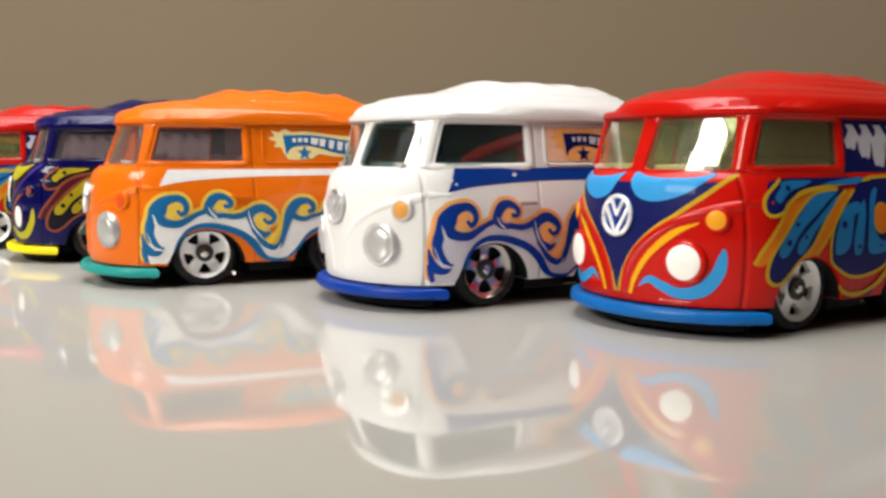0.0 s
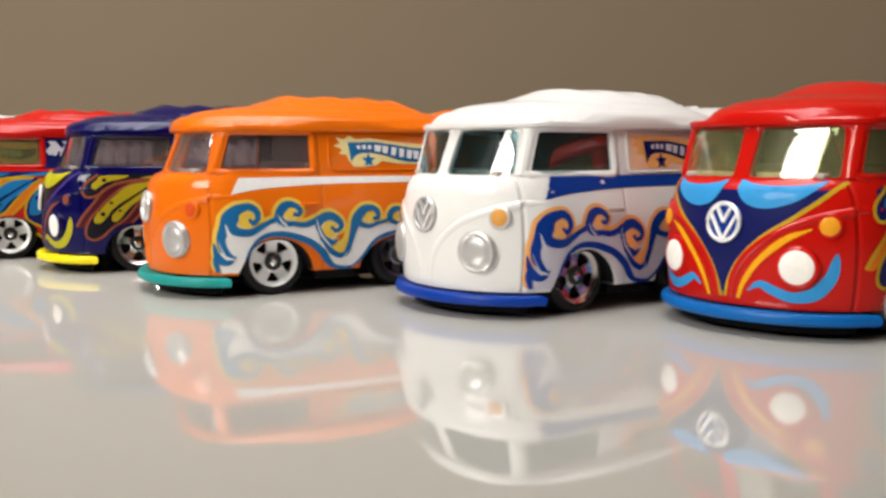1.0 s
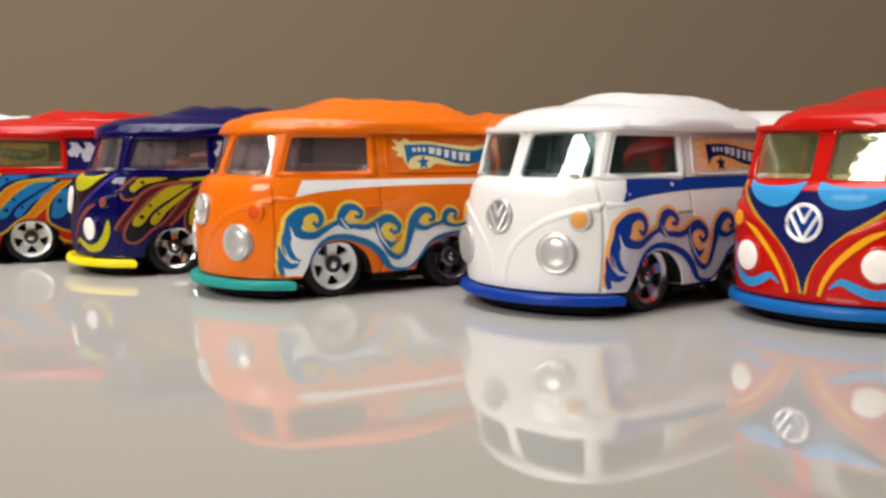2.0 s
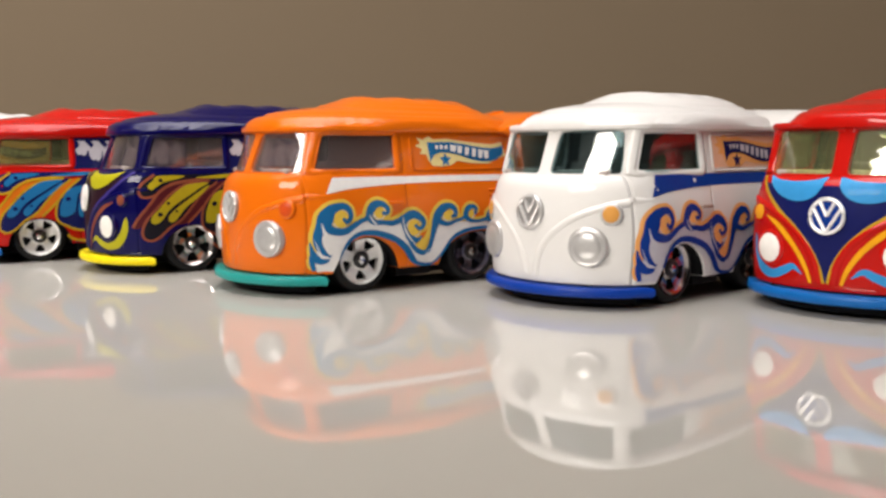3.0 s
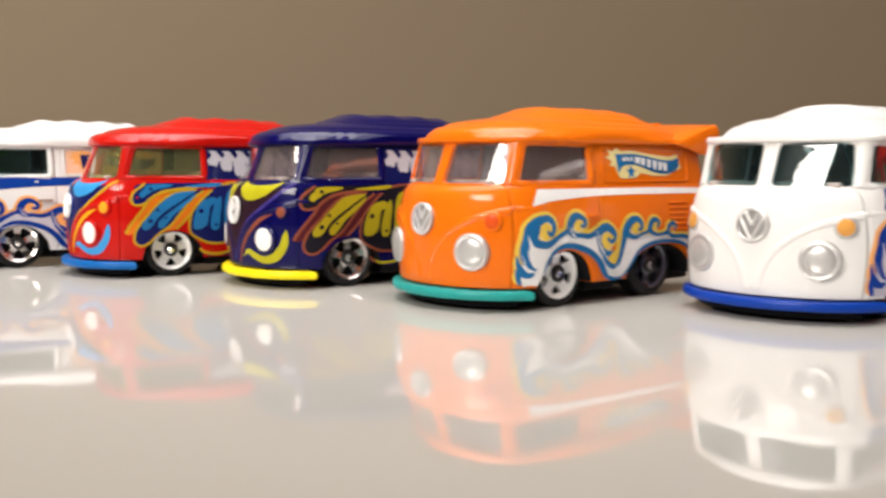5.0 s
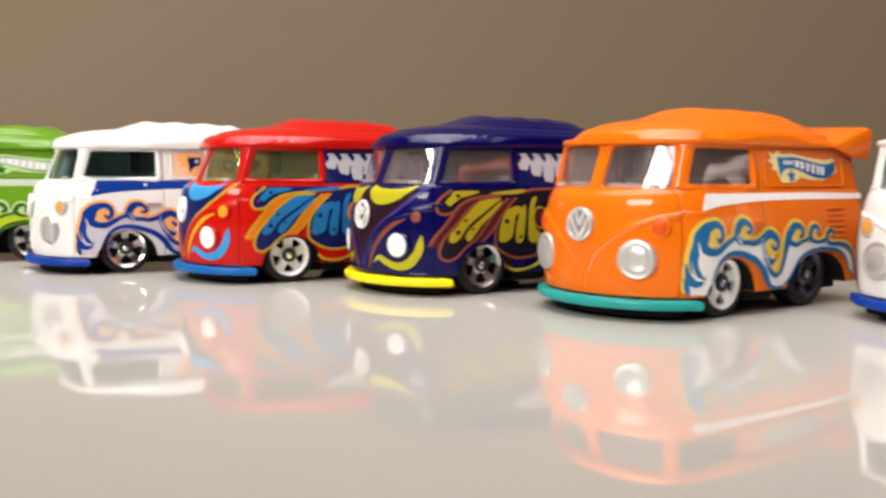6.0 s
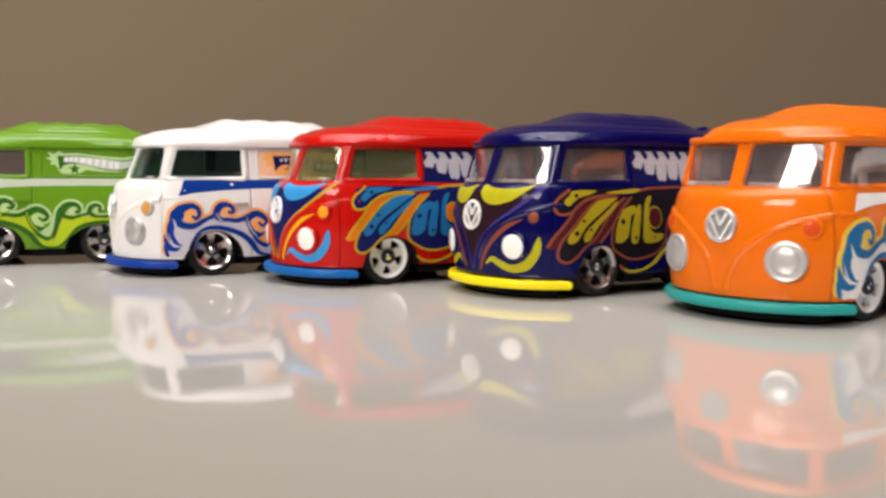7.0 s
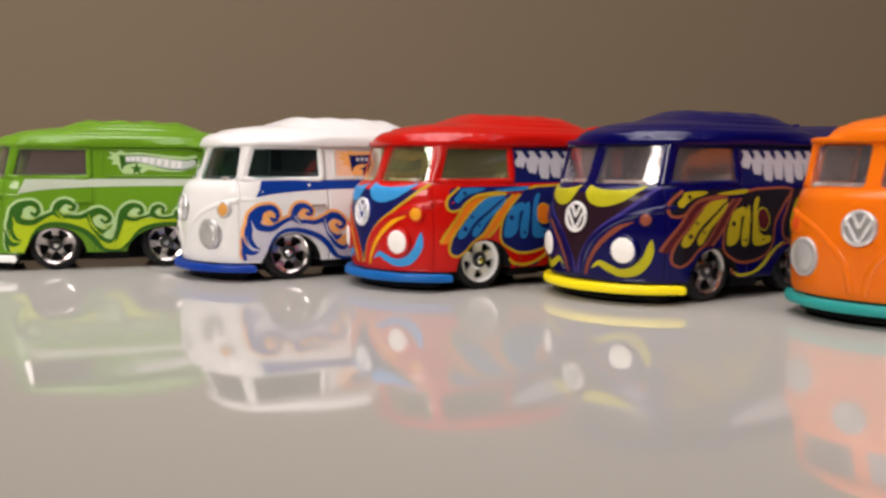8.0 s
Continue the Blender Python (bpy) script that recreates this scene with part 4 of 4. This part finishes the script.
WHITE_DOT = ink("white_printed_dot", (0.82, 0.79, 0.74))
AMBER = ink("amber_print", (0.72, 0.30, 0.02))
RED_LENS = ink("red_orange_print", (0.60, 0.07, 0.012))
GLASS_CLEAR = glazing("smoky_clear_glazing", (0.60, 0.53, 0.53), clear=0.94)
GLASS_GREEN = glazing("dark_green_glazing", (0.20, 0.31, 0.325), clear=0.985)
GLASS_OLIVE = glazing("yellow_green_glazing", (0.58, 0.61, 0.34), clear=0.94)

INK_BLUE = ink("deep_blue_ink", (0.010, 0.12, 0.29))
INK_ROYAL = ink("royal_blue_ink", (0.003, 0.035, 0.24))
INK_YELLOW = ink("yellow_ink", (0.75, 0.50, 0.07))
INK_WHITE = ink("white_ink", (0.76, 0.74, 0.72))
INK_LILAC = ink("lilac_grey_ink", (0.56, 0.54, 0.60))
INK_ORANGE = ink("pale_orange_ink", (0.86, 0.40, 0.13))
INK_AMBER = ink("pale_amber_ink", (0.62, 0.29, 0.07))
INK_PEACH = ink("peach_ink", (0.84, 0.50, 0.33))
INK_NAVY = ink("navy_ink", (0.007, 0.010, 0.085))
INK_BLACK = ink("black_ink", (0.008, 0.007, 0.012))
INK_FOREST = ink("forest_green_ink", (0.03, 0.115, 0.014))
INK_MINT = ink("mint_ink", (0.42, 0.60, 0.27))
INK_LIME = ink("lime_ink", (0.42, 0.55, 0.02))
INK_GREY = ink("silver_grey_ink", (0.50, 0.54, 0.50))
INK_PALE = ink("pale_grey_ink", (0.44, 0.49, 0.38))
INK_CREAM = ink("cream_yellow_ink", (0.80, 0.66, 0.30))
# Brown grey of the white vans' door handles.
HANDLE_BROWN = ink("brown_grey_handle", (0.30, 0.22, 0.18))
INK_SKY = ink("sky_blue_ink", (0.03, 0.26, 0.56))
INK_TEAL = ink("teal_blue_ink", (0.012, 0.15, 0.36))
INK_GOLD = ink("golden_ink", (0.78, 0.36, 0.012))
INK_LEMON = ink("lemon_ink", (0.40, 0.37, 0.015))
INK_MUSTARD = ink("mustard_ink", (0.48, 0.29, 0.016))
INK_FLAME = ink("orange_red_ink", (0.66, 0.16, 0.012))
INK_OLIVE = ink("dull_yellow_ink", (0.34, 0.27, 0.012))
INK_MAROON = ink("maroon_ink", (0.07, 0.010, 0.014))
INK_COPPER = ink("copper_brown_ink", (0.22, 0.058, 0.03))
INK_INDIGO = ink("indigo_ink", (0.05, 0.035, 0.20))
INK_DUSK = ink("black_maroon_ink", (0.022, 0.008, 0.014))
INK_FEATHER = ink("pale_lilac_ink", (0.52, 0.49, 0.54))


def wave_prints(halo, eye, wave, light, stripe, back, flare, edge, flag, bars, top=17.35):
    stripe_ = {"stripe": (stripe, "side_stripe")}
    return [
        ("wave", wave_graphics, {"halo": (halo, "wave_outline"), "wave": (wave, "wave_graphic"), "eye": (eye, "wave_curl_filling"), "light": (light, "wave_filling"), "accent": (light, "wave_highlight")}),
        (f"stripe_{top}", lambda s: dict(stripe=stripe_graphic(s, top)), stripe_),
        ("banner", banner_graphics, {**({"back": (back, "banner_ground")} if back else {}), "flare": (flare, "banner_flare"), "edge": (edge, "banner_edge"), "flag": (flag, "banner"), "bars": (bars, "banner_bar")}),
    ]


def swirl_prints(shift, band, edge, lobe, gleam, spot, ring, eye, back, feather, shield, rim_, eyes, flame, streak):
    return [
        (f"swirl_{shift}", lambda s: swirl_graphics(s, shift), {"band": (band, "swirl_band"), "lobe": (lobe, "swirl_drop"), "edge": (edge, "swirl_outline"), "gleam": (gleam, "swirl_highlight"), "spots": (spot, "swirl_spot"), "ring": (ring, "swirl_eye_ring"), "eye": (eye, "swirl_eye"), "trail": (ring, "swirl_trail")}),
        ("feather", feather_graphics, {"back": (back, "feather_ground"), "feathers": (feather, "feather_graphic")}),
        ("nose", lambda s: nose_graphics(), {"shield": (shield, "nose_shield"), "edge": (rim_, "shield_edge"), "eyes": (eyes, "nose_oval"), "flame": (flame, "nose_flame"), "streak": (streak, "nose_streak")}, (0,)),
    ]


WAVE_PLAIN = dict(paint=ORANGE, bumper=TEAL_PL, bumper_label="teal plastic bumper", glass=GLASS_CLEAR, glass_label="smoky clear glazing", lamp_ring=SATIN, lamp=SATIN, lamp_label="silver headlight", lamp_at=(8.6, 8.5), lamp_kind="ringed", rim_kind="pressed", indicator_ring=ORANGE, indicator=RED_LENS, rim=BRIGHT_RIM, hub=DARK, badge=SILVER, badge_plate=PEWTER,
                   prints=wave_prints(INK_YELLOW, INK_YELLOW, INK_BLUE, INK_WHITE, INK_WHITE, None, INK_CREAM, INK_TEAL, INK_BLUE, INK_WHITE))
WAVE_ORANGE = dict(WAVE_PLAIN, indicator_size=0.86, rear_rim=SHADED_RIM)
WAVE_WHITE = dict(WAVE_PLAIN, paint=WHITE, handle=HANDLE_BROWN, indicator_size=0.92, bumper=BLUE_PL, bumper_label="royal blue plastic bumper", glass=GLASS_GREEN, glass_label="dark green glazing", indicator_ring=SATIN, indicator=INK_AMBER, rim=DUSKY_RIM, rim_kind="open",
                  prints=wave_prints(INK_ORANGE, INK_ORANGE, INK_ROYAL, INK_LILAC, INK_ROYAL, INK_PEACH, INK_ORANGE, INK_NAVY, INK_NAVY, INK_LILAC, 17.95) + [("chip", chip_graphics, {"chips": (INK_WHITE, "paint_chip")})])
WAVE_GREEN = dict(WAVE_PLAIN, paint=GREEN, bumper=WHITE_RIM, bumper_label="pale plastic bumper", indicator_ring=GREEN, rim=DUSKY_RIM, rim_kind="open",
                  prints=wave_prints(INK_MINT, INK_MINT, INK_FOREST, INK_LIME, INK_PALE, None, INK_MINT, INK_FOREST, INK_GREY, INK_WHITE, 17.8))
SWIRL_RED = dict(WAVE_PLAIN, paint=RED, bumper=SKY_PL, bumper_label="bright blue plastic bumper", glass=GLASS_OLIVE, glass_label="yellow-green glazing", lamp_ring=RED, lamp=WHITE_DOT, lamp_label="headlight with a white printed dot", lamp_at=(8.4, 8.25), lamp_kind="plain", indicator_ring=RED, indicator=AMBER, indicator_size=0.86, badge=BRIGHT_RIM, badge_plate=INK_ROYAL,
                 prints=swirl_prints(0.0, INK_FLAME, INK_MUSTARD, INK_NAVY, INK_TEAL, INK_NAVY, INK_MUSTARD, INK_FLAME, INK_NAVY, INK_FEATHER, INK_NAVY, INK_MUSTARD, INK_SKY, INK_SKY, INK_GOLD))
SWIRL_PURPLE = dict(SWIRL_RED, paint=PURPLE, bumper=YELLOW_PL, bumper_label="yellow plastic bumper", glass=GLASS_CLEAR, glass_label="smoky clear glazing", lamp_ring=PURPLE, indicator_ring=PURPLE, indicator=INK_COPPER, indicator_size=0.72, rim=DUSKY_RIM, rim_kind="open", badge=INK_WHITE, badge_plate=INK_BLACK,
                    prints=swirl_prints(1.6, INK_MAROON, INK_COPPER, INK_BLACK, INK_OLIVE, INK_BLACK, INK_LEMON, INK_MAROON, INK_NAVY, INK_FEATHER, INK_DUSK, INK_INDIGO, INK_LEMON, INK_LEMON, INK_COPPER))

VANS = [
    ("red", 0.03648, 0.11173, 219.33, "glossy red toy van with blue swirls and bright blue bumper", SWIRL_RED),
    ("white", 0.00101, 0.12470, 217.80, "glossy white toy van with blue waves and royal blue bumper", WAVE_WHITE),
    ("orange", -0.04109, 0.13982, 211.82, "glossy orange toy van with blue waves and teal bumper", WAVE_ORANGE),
    ("purple", -0.07009, 0.16736, 206.42, "dark violet-blue toy van with yellow swirls and yellow bumper", SWIRL_PURPLE),
    ("red", -0.10234, 0.18559, 206.08, "glossy red toy van with blue swirls beside the violet one", SWIRL_RED),
    ("white", -0.13429, 0.20256, 204.37, "glossy white toy van with blue waves beside the green one", WAVE_WHITE),
    ("green", -0.17771, 0.22386, 192.16, "lime green toy van with dark green waves and pale stripe", WAVE_GREEN),
]
for name, x, y, yaw, label, look_ in VANS:
    toy_van(name, pose(x, y, 0, 0, 0, yaw), label, look_)
